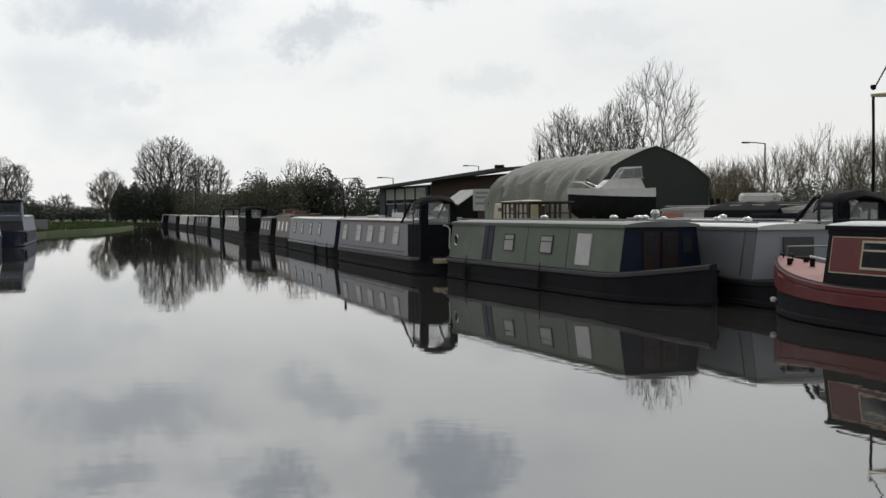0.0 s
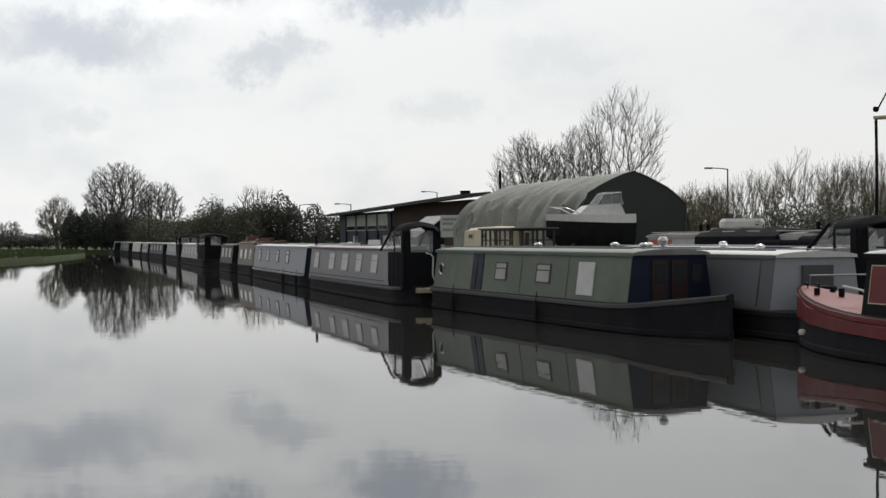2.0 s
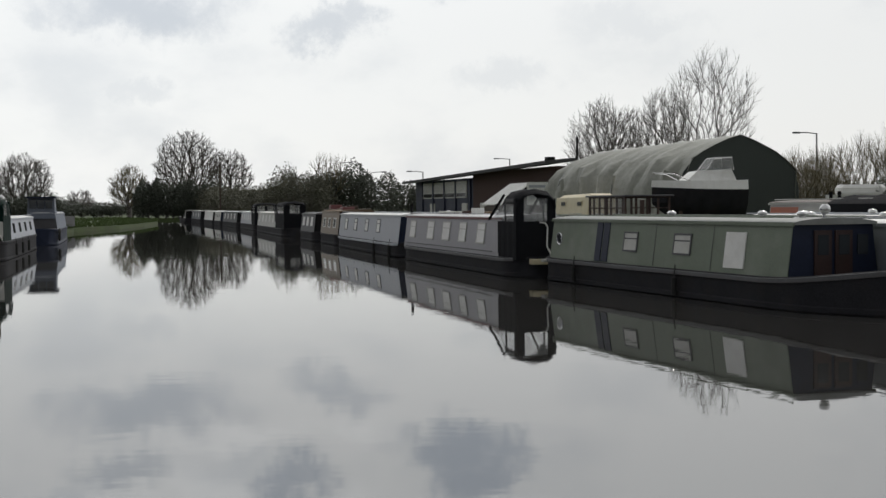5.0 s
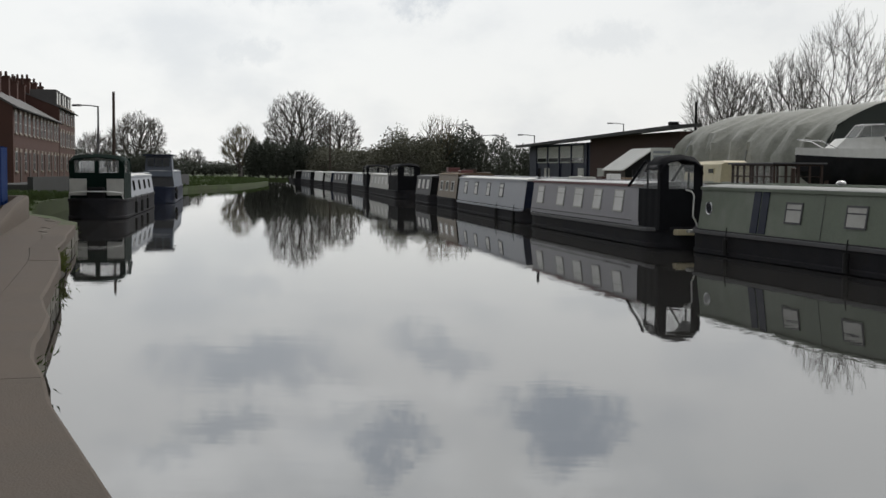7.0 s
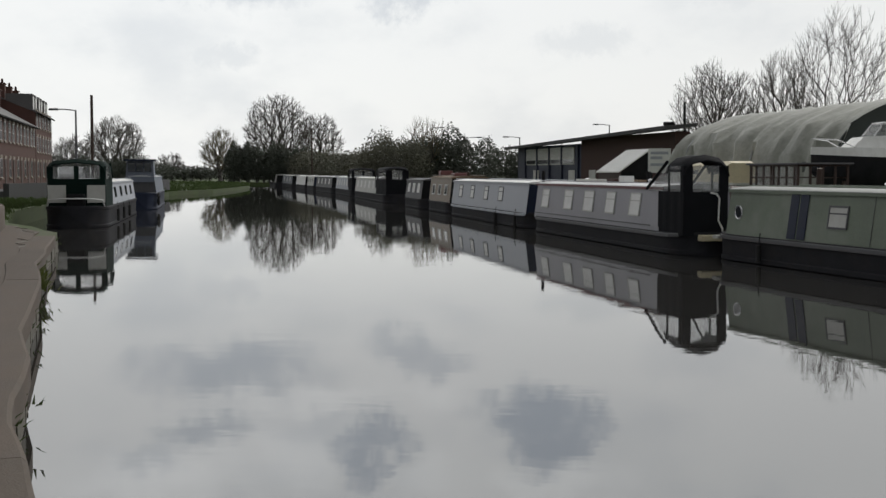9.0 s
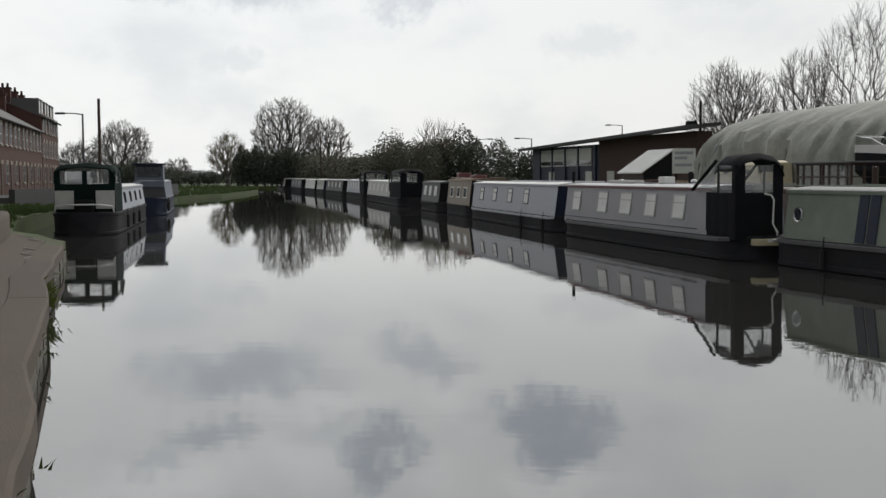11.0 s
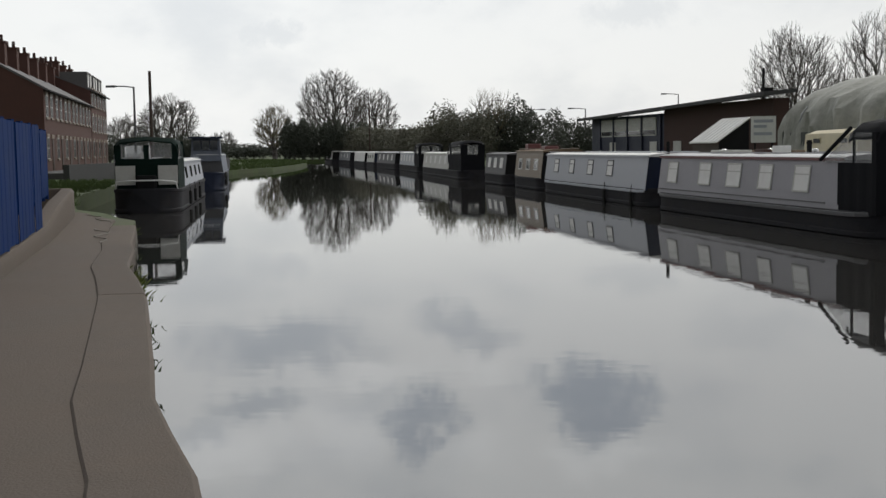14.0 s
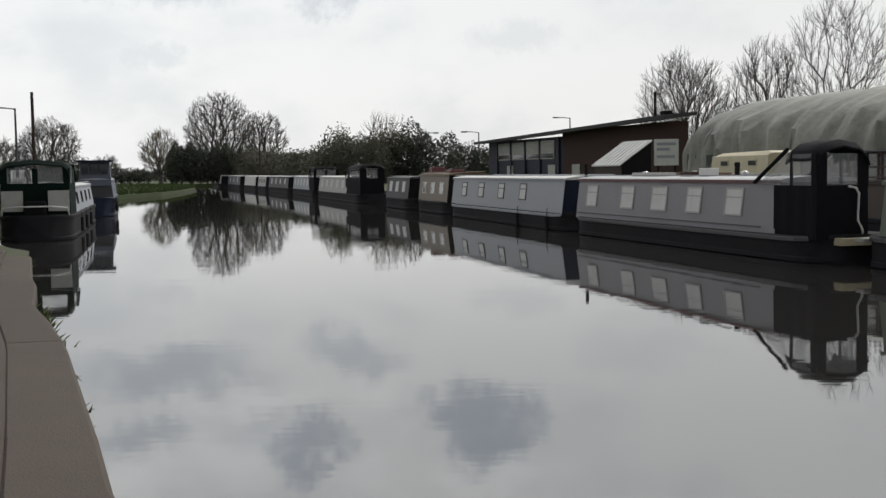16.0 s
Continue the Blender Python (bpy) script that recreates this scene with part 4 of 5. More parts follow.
def offset_line(pts, d):
    """The polyline shifted to the land side by d."""
    out = []
    for i, p in enumerate(pts):
        t = (pts[min(i + 1, len(pts) - 1)] - pts[max(i - 1, 0)]).normalized()
        out.append(p + Vector((-t.y, t.x)) * d)
    return out


EDGE = edge_points(-14, 38.4, 0.4)
inner, outer = offset_line(EDGE, 0.42), offset_line(EDGE, 3.2)
pm = MB()
rows = []
for i in range(len(EDGE)):
    a, b = inner[i], outer[i]
    row = []
    for k in range(6):
        q = a.lerp(b, k / 5)
        row.append((q.x, q.y, 0.462 + 0.012 * noise.noise((q.x * 0.7, q.y * 0.7, 0)) + 0.01 * k))
    row.append((b.x, b.y, 0.3))
    rows.append([(a.x, a.y, 0.3)] + row)
pm.loft(rows, False, False)
solid("path", pm, M["path"], "worn buff concrete towpath beside the canal", "path", kind="structure", smooth=True)
# coping stones, laid one after another along the edge
coping = thing("coping", Matrix(), "row of weathered coping stones along the canal edge", "coping", kind="structure")
rng = random.Random(4)
i = 0
while i < len(EDGE) - 15:
    n = rng.choice((9, 12, 15))
    cm = MB()
    dz, wi = rng.uniform(-0.0015, 0.0015), rng.uniform(-0.004, 0.003)
    seg, back = EDGE[i:i + n + 1], inner[i:i + n + 1]
    rings = []
    for k, (e, b) in enumerate(zip(seg, back)):
        t = (seg[-1] - seg[0]).normalized() * (0.001 if k == 0 else -0.001 if k == n else 0)
        nrm = (e - b).normalized()
        e2, b2 = e + t + nrm * (0.05 + wi * 0.5), b + t + nrm * wi
        rings.append([(e2.x, e2.y, 0.25), (e2.x, e2.y, 0.44 + dz), (e2.x - nrm.x * 0.03, e2.y - nrm.y * 0.03, 0.468 + dz), (b2.x + nrm.x * 0.015, b2.y + nrm.y * 0.015, 0.474 + dz), (b2.x, b2.y, 0.46 + dz), (b2.x, b2.y, 0.25)])
    cm.loft(rings, True, True)
    part("coping_stone", cm, M["cope"], coping)
    i += n
# long crack wandering through the concrete
for seed, (c0, c1) in enumerate((((-13.6, 28.4), (-14.9, 31.6)), ((-15.6, 33.6), (-17.4, 36.9)))):
    rc = random.Random(80 + seed)
    pts = []
    for k in range(22):
        q = Vector(c0).lerp(Vector(c1), k / 21)
        pts.append((q.x + rc.gauss(0, 0.03) + 0.12 * math.sin(k * 0.55 + seed), q.y + rc.gauss(0, 0.02), 0.478))
    ck = MB()
    ck.loft([[(x - 0.012, y, z), (x, y, z + 0.012), (x + 0.012, y, z)] for x, y, z in pts], True, True)
    solid("crack", ck, M["bankwall"], "dark dirt-filled crack in the towpath", "crack", kind="structure")
# masonry face below the coping: courses of rough blocks
face = thing("canal_wall", Matrix(), "damp dark masonry wall under the coping", "wall", kind="structure")
for course, (z0, z1) in enumerate(((-0.25, 0.02), (0.025, 0.25))):
    i = 12 + course
    while i < len(EDGE) - 3:
        n = 2
        e0, e1 = EDGE[i], EDGE[min(i + n, len(EDGE) - 1)]
        t = (e1 - e0).normalized()
        nrm = Vector((t.y, -t.x))
        o = rng.uniform(0.0, 0.025)
        a, b = e0 + t * 0.008, e1 - t * 0.008
        fm = MB().oriented((a.x - nrm.x * 0.1, a.y - nrm.y * 0.1, z0), ((b - a).x, (b - a).y, 0), (nrm.x * (0.11 + o), nrm.y * (0.11 + o), 0), (0, 0, z1 - z0))
        part("block", fm, M["bankwall"], face)
        i += n

# low stone wall at the landward side, rounded top
WALL = [Vector(p) for p in ((-8.2, 11.3), (-9.9, 16.0), (-11.5, 20.2), (-13.2, 25.0), (-14.4, 28.4), (-15.7, 31.8), (-16.9, 34.9), (-17.6, 36.6), (-18.5, 37.4), (-19.8, 37.6))]
WALL_H = [0.68, 0.68, 0.68, 0.7, 0.74, 0.98, 1.06, 1.08, 1.05, 1.0]
wl_ = MB()
rings = []
for i, p in enumerate(WALL):
    t = (WALL[min(i + 1, len(WALL) - 1)] - WALL[max(i - 1, 0)]).normalized()
    nn = Vector((-t.y, t.x)) * 0.32
    h = WALL_H[i]
    rings.append([(p.x, p.y, 0.3), (p.x, p.y, h - 0.08), ((p + nn * 0.15).x, (p + nn * 0.15).y, h - 0.01), ((p + nn * 0.5).x, (p + nn * 0.5).y, h), ((p + nn * 0.85).x, (p + nn * 0.85).y, h - 0.01), ((p + nn).x, (p + nn).y, h - 0.08), ((p + nn).x, (p + nn).y, 0.3)])
wl_.loft(rings, True, True)
solid("low_wall", wl_, M["path"], "low buff stone wall with a rounded top beside the path", "wall", kind="structure", smooth=True)

# blue steel fence: separate sheets between posts
fence = thing("fence", Matrix(), "tall blue painted steel panel fence on a low wall", "fence")
def fence_run(p, q, z0, z1, n):
    p, q = Vector(p), Vector(q)
    t = (q - p).normalized()
    nn = Vector((-t.y, t.x))
    step = (q - p).length / n
    for k in range(n):
        a = p + t * (k * step + 0.03) + nn * (0.02 if k % 2 else 0.0)
        dz = 0.02 * rng.random()
        fm = MB()
        w = step - 0.06
        # folded sheet with three shallow ribs
        xs = [0, 0.18, 0.22, 0.38, 0.42, 0.58, 0.62, 0.78, 0.82, 1.0]
        dp = [0, 0, 0.006, 0.006, 0, 0, 0.006, 0.006, 0, 0]
        fm.loft([[tuple((a + t * (w * x) + nn * d).to_3d() + Vector((0, 0, z0))), tuple((a + t * (w * x) + nn * (d + 0.008)).to_3d() + Vector((0, 0, z0))), tuple((a + t * (w * x) + nn * (d + 0.008)).to_3d() + Vector((0, 0, z1 + dz))), tuple((a + t * (w * x) + nn * d).to_3d() + Vector((0, 0, z1 + dz)))] for x, d in zip(xs, dp)], True, True)
        part("fence_panel", fm, M["blue"], fence)
    for k in range(n + 1):
        a = p + t * (k * step) + nn * 0.06
        part("fence_post", MB().box(a.x - 0.035, a.x + 0.035, a.y - 0.035, a.y + 0.035, z0 - 0.1, z1 + 0.04), M["blue"], fence)
fence_run((-8.35, 11.6), (-14.45, 28.3), 0.72, 2.27, 17)
fence_run((-15.4, 29.6), (-18.0, 36.2), 0.95, 2.35, 6)

# grass verge by the water, thin tufts on the wall
def tufts(name, label, spots, hmin, hmax, seed, material):
    r = random.Random(seed)
    tb = MB()
    for x, y, z, dx in spots:
        for _ in range(9):
            a = r.uniform(0, 6.28)
            h = r.uniform(hmin, hmax)
            bx, by = x + r.gauss(0, 0.06), y + r.gauss(0, 0.06)
            lx, ly = math.cos(a) * h * 0.5 + dx, math.sin(a) * h * 0.5
            w = 0.012
            tb.add([(bx - w, by, z), (bx + w, by, z), (bx + lx * 0.4 + w * 0.7, by + ly * 0.4, z + h * 0.7), (bx + lx, by + ly, z + h)], [(0, 1, 2), (0, 2, 3)])
    return solid(name, tb, M[material], label, "grass", kind="stuff")
r2 = random.Random(9)
tufts("weeds", "straggling weeds hanging from the canal wall", [(left_x(y) + 0.0, y, r2.uniform(0.1, 0.36), 0.05) for y in [13 + 24 * r2.random() ** 1.3 for _ in range(16)]], 0.03, 0.09, 5, "grass")
tufts("weeds", "bright yellow-green weeds rooted in the canal wall", [(left_x(y) + 0.07, y, r2.uniform(0.12, 0.34), 0.06) for y in [23.6 + 1.5 * r2.random() for _ in range(16)]], 0.06, 0.16, 15, "weed")
spots = []
for _ in range(2600):
    y = r2.uniform(37.5, 62)
    x = left_x(y) - r2.random() * 16
    if y < 39 and x > -19:
        continue
    spots.append((x, y, 0.55 + 0.12 * min(1, (left_x(y) - x) / 14), 0))
tufts("grass", "mown green grass beside the canal", spots, 0.08, 0.22, 6, "grass")
spots = []
for _ in range(1500):
    y = r2.uniform(95, 195)
    x = left_x(y) - r2.random() ** 2 * 14
    spots.append((x, y, 0.35, 0))
tufts("reeds", "rough grass and reeds at the far bend", spots, 0.12, 0.4, 7, "grass")

# ---------------------------------------------------------------- left boats
LB = 11.6
lb1 = narrowboat("narrowboat", "white-sided boat with a dark green canvas shelter and black hull", moor((-19.5, 49.5), (-22.6, 61.2), 0.9), LB, 1.3, 3.2, h=1.62, hull="hull", side_mat="silver2", roof="white", gun=0.72, bow_up=0.1)
canvas_cover(lb1, -2.5, 0.1, 0.72, 2.36, 0.6, colour="canvasgreen", half=0.98)
for y0, y1 in ((-0.95, -0.35), (0.35, 0.95)):
    part("stern_dodger", MB().box(-2.56, -2.52, y0, y1, 0.85, 1.45), M["offwhite"], lb1, "white canvas dodger panel")
part("engine_box", MB().box(-2.95, -2.45, -0.3, 0.3, 0.72, 1.15, 0.05), M["dark"], lb1)
for sd in (-1, 1):
    part("stern_rail", MB().tube([(-2.6, sd * 0.95, 0.7), (-2.9, sd * 0.9, 0.95), (-3.1, sd * 0.5, 1.0), (-3.15, 0, 1.0)], 0.025, n=6), M["white"], lb1)
for x in (2.0, 4.5, 7.0, 9.5):
    side_window(lb1, -1, 1.62, x - 0.4, x + 0.4, 0.95, 1.35, M["dark"], M["glass"], bar=False)
for x in (0.6, 3.2, 6.0):
    fender(lb1, x, -1.12, 0.1, 0.55)
lb2 = narrowboat("barge", "blue-grey wheelhouse barge with a dark hull", moor((-23.5, 67.4), (-26.8, 79.0), 0.9) @ Matrix.Scale(0.85, 4, (0, 1, 0)), 12.0, 1.5, 1.2, h=1.75, hull="navy", side_mat="bargeblue", roof="roofgrey", gun=0.85, bow_up=0.1, back_mat="hullgrey")
wh = MB()
wh.loft([[(-0.1, 0.85, 1.4), (2.0, 0.85, 1.4), (2.0, -0.85, 1.4), (-0.1, -0.85, 1.4)], [(0.05, 0.78, 2.5), (1.9, 0.78, 2.5), (1.9, -0.78, 2.5), (0.05, -0.78, 2.5)]], True, True)
wheelhouse = part("wheelhouse", wh, M["bargeblue"], lb2)
for y0 in (-0.68, -0.2, 0.28):
    part("pane", MB().box(-0.09, 0.0, y0, y0 + 0.4, 1.95, 2.38), M["glass"], wheelhouse)
part("wheelhouse_roof", MB().box(-0.25, 2.1, -0.95, 0.95, 2.5, 2.58, 0.02), M["navy"], lb2)
tyre = MB()
tyre.tube([(-0.6 + 0.27 * math.cos(a), -1.12, 0.55 + 0.27 * math.sin(a)) for a in [2 * math.pi * k / 16 for k in range(17)]], 0.08, n=6, caps=False)
part("tyre_fender", tyre, M["rubber"], lb2, "old car tyre hung as a fender", smooth=True)


# ---------------------------------------------------------------- buildings
def wall_box(name, parent, x0, x1, y0, y1, z0, z1, material):
    return part(name, MB().box(x0, x1, y0, y1, z0, z1), M[material], parent)


def terrace_house(m, w, d, eave, ridge, label, storeys=2, dormer=False):
    """A terraced house: x along the street front (y = 0), depth towards +y."""
    ho = thing("house", m, label, "house", "brick terrace")
    wb = MB()
    wb.add([(0, 0, 0), (w, 0, 0), (w, d, 0), (0, d, 0), (0, 0, eave), (w, 0, eave), (w, d, eave), (0, d, eave), (0, d / 2, ridge - 0.1), (w, d / 2, ridge - 0.1)],
           [(0, 1, 5, 4), (2, 3, 7, 6), (1, 2, 6, 9, 5), (3, 0, 4, 8, 7), (4, 5, 9, 8), (6, 7, 8, 9)])
    part("wall", wb, M["brick"], ho)
    rb = MB()
    for y0, y1, s in ((-0.3, d / 2, 1), (d + 0.3, d / 2, -1)):
        z0 = eave - 0.05
        rb.add([(-0.05, y0, z0), (w + 0.05, y0, z0), (w + 0.05, y1, ridge), (-0.05, y1, ridge), (-0.05, y0, z0 - 0.14), (w + 0.05, y0, z0 - 0.14), (w + 0.05, y1, ridge - 0.14), (-0.05, y1, ridge - 0.14)],
               [(0, 1, 2, 3), (7, 6, 5, 4), (0, 4, 5, 1), (1, 5, 6, 2), (2, 6, 7, 3), (3, 7, 4, 0)] if s > 0 else [(3, 2, 1, 0), (4, 5, 6, 7), (1, 5, 4, 0), (2, 6, 5, 1), (3, 7, 6, 2), (0, 4, 7, 3)])
    part("roof", rb, M["slate"], ho)
    part("gutter", MB().box(0, w, -0.36, -0.26, eave - 0.2, eave - 0.1), M["dark"], ho)
    st = eave / storeys
    for k in range(storeys):
        for x in (w * 0.27, w * 0.73):
            z0 = k * st + 0.85
            if k == 0 and x > w / 2:
                dr = part("door", MB().box(x - 0.45, x + 0.45, -0.04, 0.02, 0.1, 2.1), M["darkwood"], ho)
                part("lintel", MB().box(x - 0.6, x + 0.6, -0.05, 0.02, 2.15, 2.4), M["tan"], ho)
                continue
            wn_ = part("window", MB().box(x - 0.5, x + 0.5, -0.03, 0.02, z0, z0 + 1.35), M["white"], ho)
            for zz in (z0 + 0.05, z0 + 0.7):
                part("pane", MB().box(x - 0.46, x + 0.46, -0.045, -0.025, zz, zz + 0.6), M["oldglass"], wn_)
            part("sill", MB().box(x - 0.6, x + 0.6, -0.09, 0.02, z0 - 0.12, z0), M["tan"], ho)
            part("lintel", MB().box(x - 0.6, x + 0.6, -0.05, 0.02, z0 + 1.35, z0 + 1.58), M["tan"], ho)
    if dormer:
        for x in (w * 0.3, w * 0.72):
            dd = part("dormer", MB().box(x - 0.7, x + 0.7, 0.3, 2.6, eave - 0.3, eave + 1.6), M["slate"], ho)
            part("pane", MB().box(x - 0.5, x + 0.5, 0.27, 0.32, eave + 0.3, eave + 1.35), M["white"], dd)
    ch = part("chimney", MB().box(w - 0.45, w + 0.45, d / 2 - 0.9, d / 2 + 0.9, ridge - 0.6, ridge + 0.95), M["brick"], ho)
    part("cap", MB().box(w - 0.52, w + 0.52, d / 2 - 0.97, d / 2 + 0.97, ridge + 0.95, ridge + 1.07), M["brick"], ch)
    for k in range(4):
        y = d / 2 - 0.65 + k * 0.43
        part("pot", MB().tube([(w, y, ridge + 1.05), (w, y, ridge + 1.5)], 0.13, 0.1, n=8), M["redbrick"], ch)
    return ho


N, FAR = Vector((-39.1, 81.3)), Vector((-52.8, 124.4))
dirn = (FAR - N).normalized()
ang = math.degrees(math.atan2(dirn.y, dirn.x))
step = 4.9
house = None
for k in range(6):
    p = N + dirn * (k * step)
    house = terrace_house(pose(p.x, p.y, 0.7, 0, 0, ang), step, 7.5, 5.2, 7.4, "two-storey red-brick terraced house with a slate roof and chimney pots")
for k in range(3):
    p = N + dirn * (6 * step + 0.4 + k * 5.2)
    terrace_house(pose(p.x, p.y, 0.7, 0, 0, ang), 5.2, 8, 6.6, 8.3, "taller brick house with attic dormers at the terrace end", storeys=3, dormer=True)

# brick apartment block with blue balconies
apt = thing("apartment_building", pose(-21.35, 39.8, 0.5, 0, 0, 33), "brown-brick apartment block with blue balconies", "building")
wall_box("wall", apt, -12, -0.3, 0, 12, 0, 13, "brick")
part("roof", MB().box(-12.3, -0.1, -0.3, 12.3, 13, 13.3), M["slate"], apt)
for k in range(4):
    z = 2.3 + k * 2.75
    bal = part("balcony", MB().box(-0.3, 0.15, 0.3, 3.0, z, z + 0.2), M["offwhite"], apt, "projecting balcony slab")
    part("balustrade", MB().box(0.1, 0.15, 0.3, 3.0, z + 0.25, z + 1.3).box(-0.3, 0.1, 0.3, 0.35, z + 0.25, z + 1.3), M["blue"], bal, "blue balcony panel")
    part("corner_post", MB().box(0.07, 0.15, 0.3, 0.38, z + 1.3, z + 2.75), M["dark"], apt)
    wn_ = part("window", MB().box(-1.35, -0.9, -0.03, 0.02, z + 0.2, z + 1.6), M["white"], apt)
    part("pane", MB().box(-1.3, -0.95, -0.045, -0.02, z + 0.25, z + 1.55), M["glass"], wn_)

# road by the terrace, parked cars and low wall
rd = MB()
q0, q1 = N + Vector((4.2, -12)), FAR + Vector((6.2, 0))
nn = Vector((dirn.y, -dirn.x))
rd.add([(*(q0 - nn * 0.5), 0.86), (*(q0 + nn * 5), 0.86), (*(q1 + nn * 5), 0.86), (*(q1 - nn * 0.5), 0.86), (*(q0 - nn * 0.5), 0.5), (*(q0 + nn * 5), 0.5), (*(q1 + nn * 5), 0.5), (*(q1 - nn * 0.5), 0.5)], [(0, 1, 2, 3), (0, 4, 5, 1), (1, 5, 6, 2), (2, 6, 7, 3), (3, 7, 4, 0)])
solid("road", rd, M["asphalt"], "grey street in front of the terrace", "road", kind="structure")
hw = MB()
a0, a1 = N + Vector((9.5, -18)), N + Vector((5.0, 22))
hw.loft([[(p.x, p.y, 0.5), (p.x, p.y, 1.35), (p.x - 0.3, p.y, 1.35), (p.x - 0.3, p.y, 0.5)] for p in [a0.lerp(a1, k / 8) for k in range(9)]], True, True)
solid("boundary_wall", hw, M["shedroof"], "low dark boundary wall in front of the street", "wall")


def car(m, paint, label):
    c = thing("car", m, label, "car", "parked cars")
    prof = [(-2.05, 0.35), (-2.1, 0.75), (-1.95, 0.95), (-1.2, 1.0), (-0.55, 1.42), (0.75, 1.46), (1.5, 1.05), (2.05, 0.9), (2.1, 0.35)]
    b = MB()
    b.loft([[(x, -0.86, z) for x, z in prof], [(x, 0.86, z) for x, z in prof]], True, True)
    part("body", b, M[paint], c)
    g = MB()
    gl = [(-1.1, 1.02), (-0.55, 1.38), (0.7, 1.41), (1.35, 1.06)]
    g.loft([[(x, -0.875, z) for x, z in gl], [(x, 0.875, z) for x, z in gl]], True, True)
    part("side_window", g, M["glass"], c)
    for x in (-1.3, 1.3):
        for y in (-0.8, 0.8):
            w = part("wheel", MB().disc((x, y, 0.32), 0.32, (0, 1, 0), 0.2), M["rubber"], c)
            part("rim", MB().disc((x, y, 0.32), 0.19, (0, 1, 0), 0.22), M["steel"], w)


for k, paint in enumerate(("carpaint", "dark", "white")):
    p = N + dirn * (6 + k * 6.5) + nn * 4.6
    car(pose(p.x, p.y, 0.86, 0, 0, ang), paint, ("silver", "black", "white")[k] + " hatchback car parked along the street")


def street_lamp(x, y, z, h, turn, label="tall grey street lamp with a single arm", arm=1.4):
    sl = thing("street_lamp", pose(x, y, z, 0, 0, turn), label, "street lamp", "street lamps")
    part("pole", MB().tube([(0, 0, 0), (0, 0, h * 0.35), (0, 0, h)], 0.11, 0.06, n=8), M["hullgrey"], sl)
    part("arm", MB().tube([(0, 0, h - 0.05), (arm * 0.5, 0, h + 0.04), (arm, 0, h + 0.06)], 0.045, n=6), M["hullgrey"], sl)
    part("lantern", MB().box(arm - 0.1, arm + 0.55, -0.12, 0.12, h - 0.02, h + 0.12, 0.03), M["hullgrey"], sl)


street_lamp(-35.6, 87.2, 0.8, 5.4, 175)
street_lamp(27.0, 100.4, 0.8, 6.7, 180)
street_lamp(-21.0, 200, 0.7, 8.5, 0)
street_lamp(-12.5, 150, 0.7, 5.4, 0)
street_lamp(-6.0, 145, 0.7, 5.3, 180)
street_lamp(4.5, 150, 0.7, 6.9, 180)
solid("telegraph_pole", MB().tube([(-35.3, 89.4, 0.6), (-35.3, 89.4, 7.35)], 0.13, 0.1, n=8), M["darkwood"], "plain dark wooden telegraph pole", "pole")
solid("telegraph_pole", MB().tube([(-33.0, 160, 0.6), (-33.0, 160, 7.6)], 0.09, 0.07, n=8), M["darkwood"], "distant dark wooden telegraph pole", "pole")
solid("telegraph_pole", MB().tube([(-25.5, 165, 0.6), (-25.5, 165, 6.8)], 0.09, 0.07, n=8), M["darkwood"], "distant dark wooden telegraph pole", "pole")
solid("flag_pole", MB().tube([(9.83, 121.4, 0.6), (9.83, 121.4, 8.6)], 0.12, n=8), M["dark"], "thin dark pole rising behind the shed", "pole")

# shed with a brick end and a glazed blue end
SH = along((4.03, 77.3), (-5.7, 105.4))
shed = thing("shed", SH, "long low boatyard shed of brown brick and dark blue cladding", "building")
wall_box("brick_wall", shed, 0, 15.0, -0.9, 0.0, 0.3, 4.3, "redbrick")
wall_box("clad_wall", shed, 15.0, 29.2, -0.9, 0.0, 0.3, 3.95, "shedblue")
part("roof", MB().add([(-0.6, 0.9, 4.62), (30.2, 0.9, 3.98), (30.2, -1.1, 4.15), (-0.6, -1.1, 4.78), (-0.6, 0.9, 4.4), (30.2, 0.9, 3.78), (30.2, -1.1, 3.95), (-0.6, -1.1, 4.58)],
                      [(3, 2, 1, 0), (4, 5, 6, 7), (0, 1, 5, 4), (1, 2, 6, 5), (2, 3, 7, 6), (3, 0, 4, 7)]), M["shedroof"], shed, "dark felt roof with overhanging eaves")
part("vent_box", MB().box(-0.1, 0.35, 0.1, 0.6, 4.6, 4.85), M["dark"], shed)
for x0 in (16.3, 19.0, 21.8, 24.6):
    fr = part("window", MB().box(x0, x0 + 2.35, 0.0, 0.06, 2.5, 3.75), M["offwhite"], shed)
    part("pane", MB().box(x0 + 0.1, x0 + 2.25, 0.05, 0.075, 2.95, 3.65), M["vinyl"], fr)
    part("pane", MB().box(x0 + 0.1, x0 + 2.25, 0.05, 0.075, 2.58, 2.88), M["glass"], fr)
for x0 in (15.4, 18.7, 21.45, 24.25, 27.1):
    part("pilaster", MB().box(x0, x0 + 0.2, 0.0, 0.12, 0.6, 3.9), M["shedblue"], shed)
for x0 in (12.2, 16.2, 24.0):
    part("door", MB().box(x0, x0 + 1.2, 0.0, 0.05, 0.6, 2.1), M["offwhite"], shed)
lean = thing("lean_to", pose(0, 0, 0), "small lean-to with a sloping whitish sheet roof", "outbuilding")
RN, RF, EN, EF = (2.17, 72.6, 3.2), (1.12, 75.9, 3.2), (0.45, 72.1, 1.98), (-0.6, 75.4, 1.98)
dn = lambda p, d: (p[0], p[1], p[2] - d)
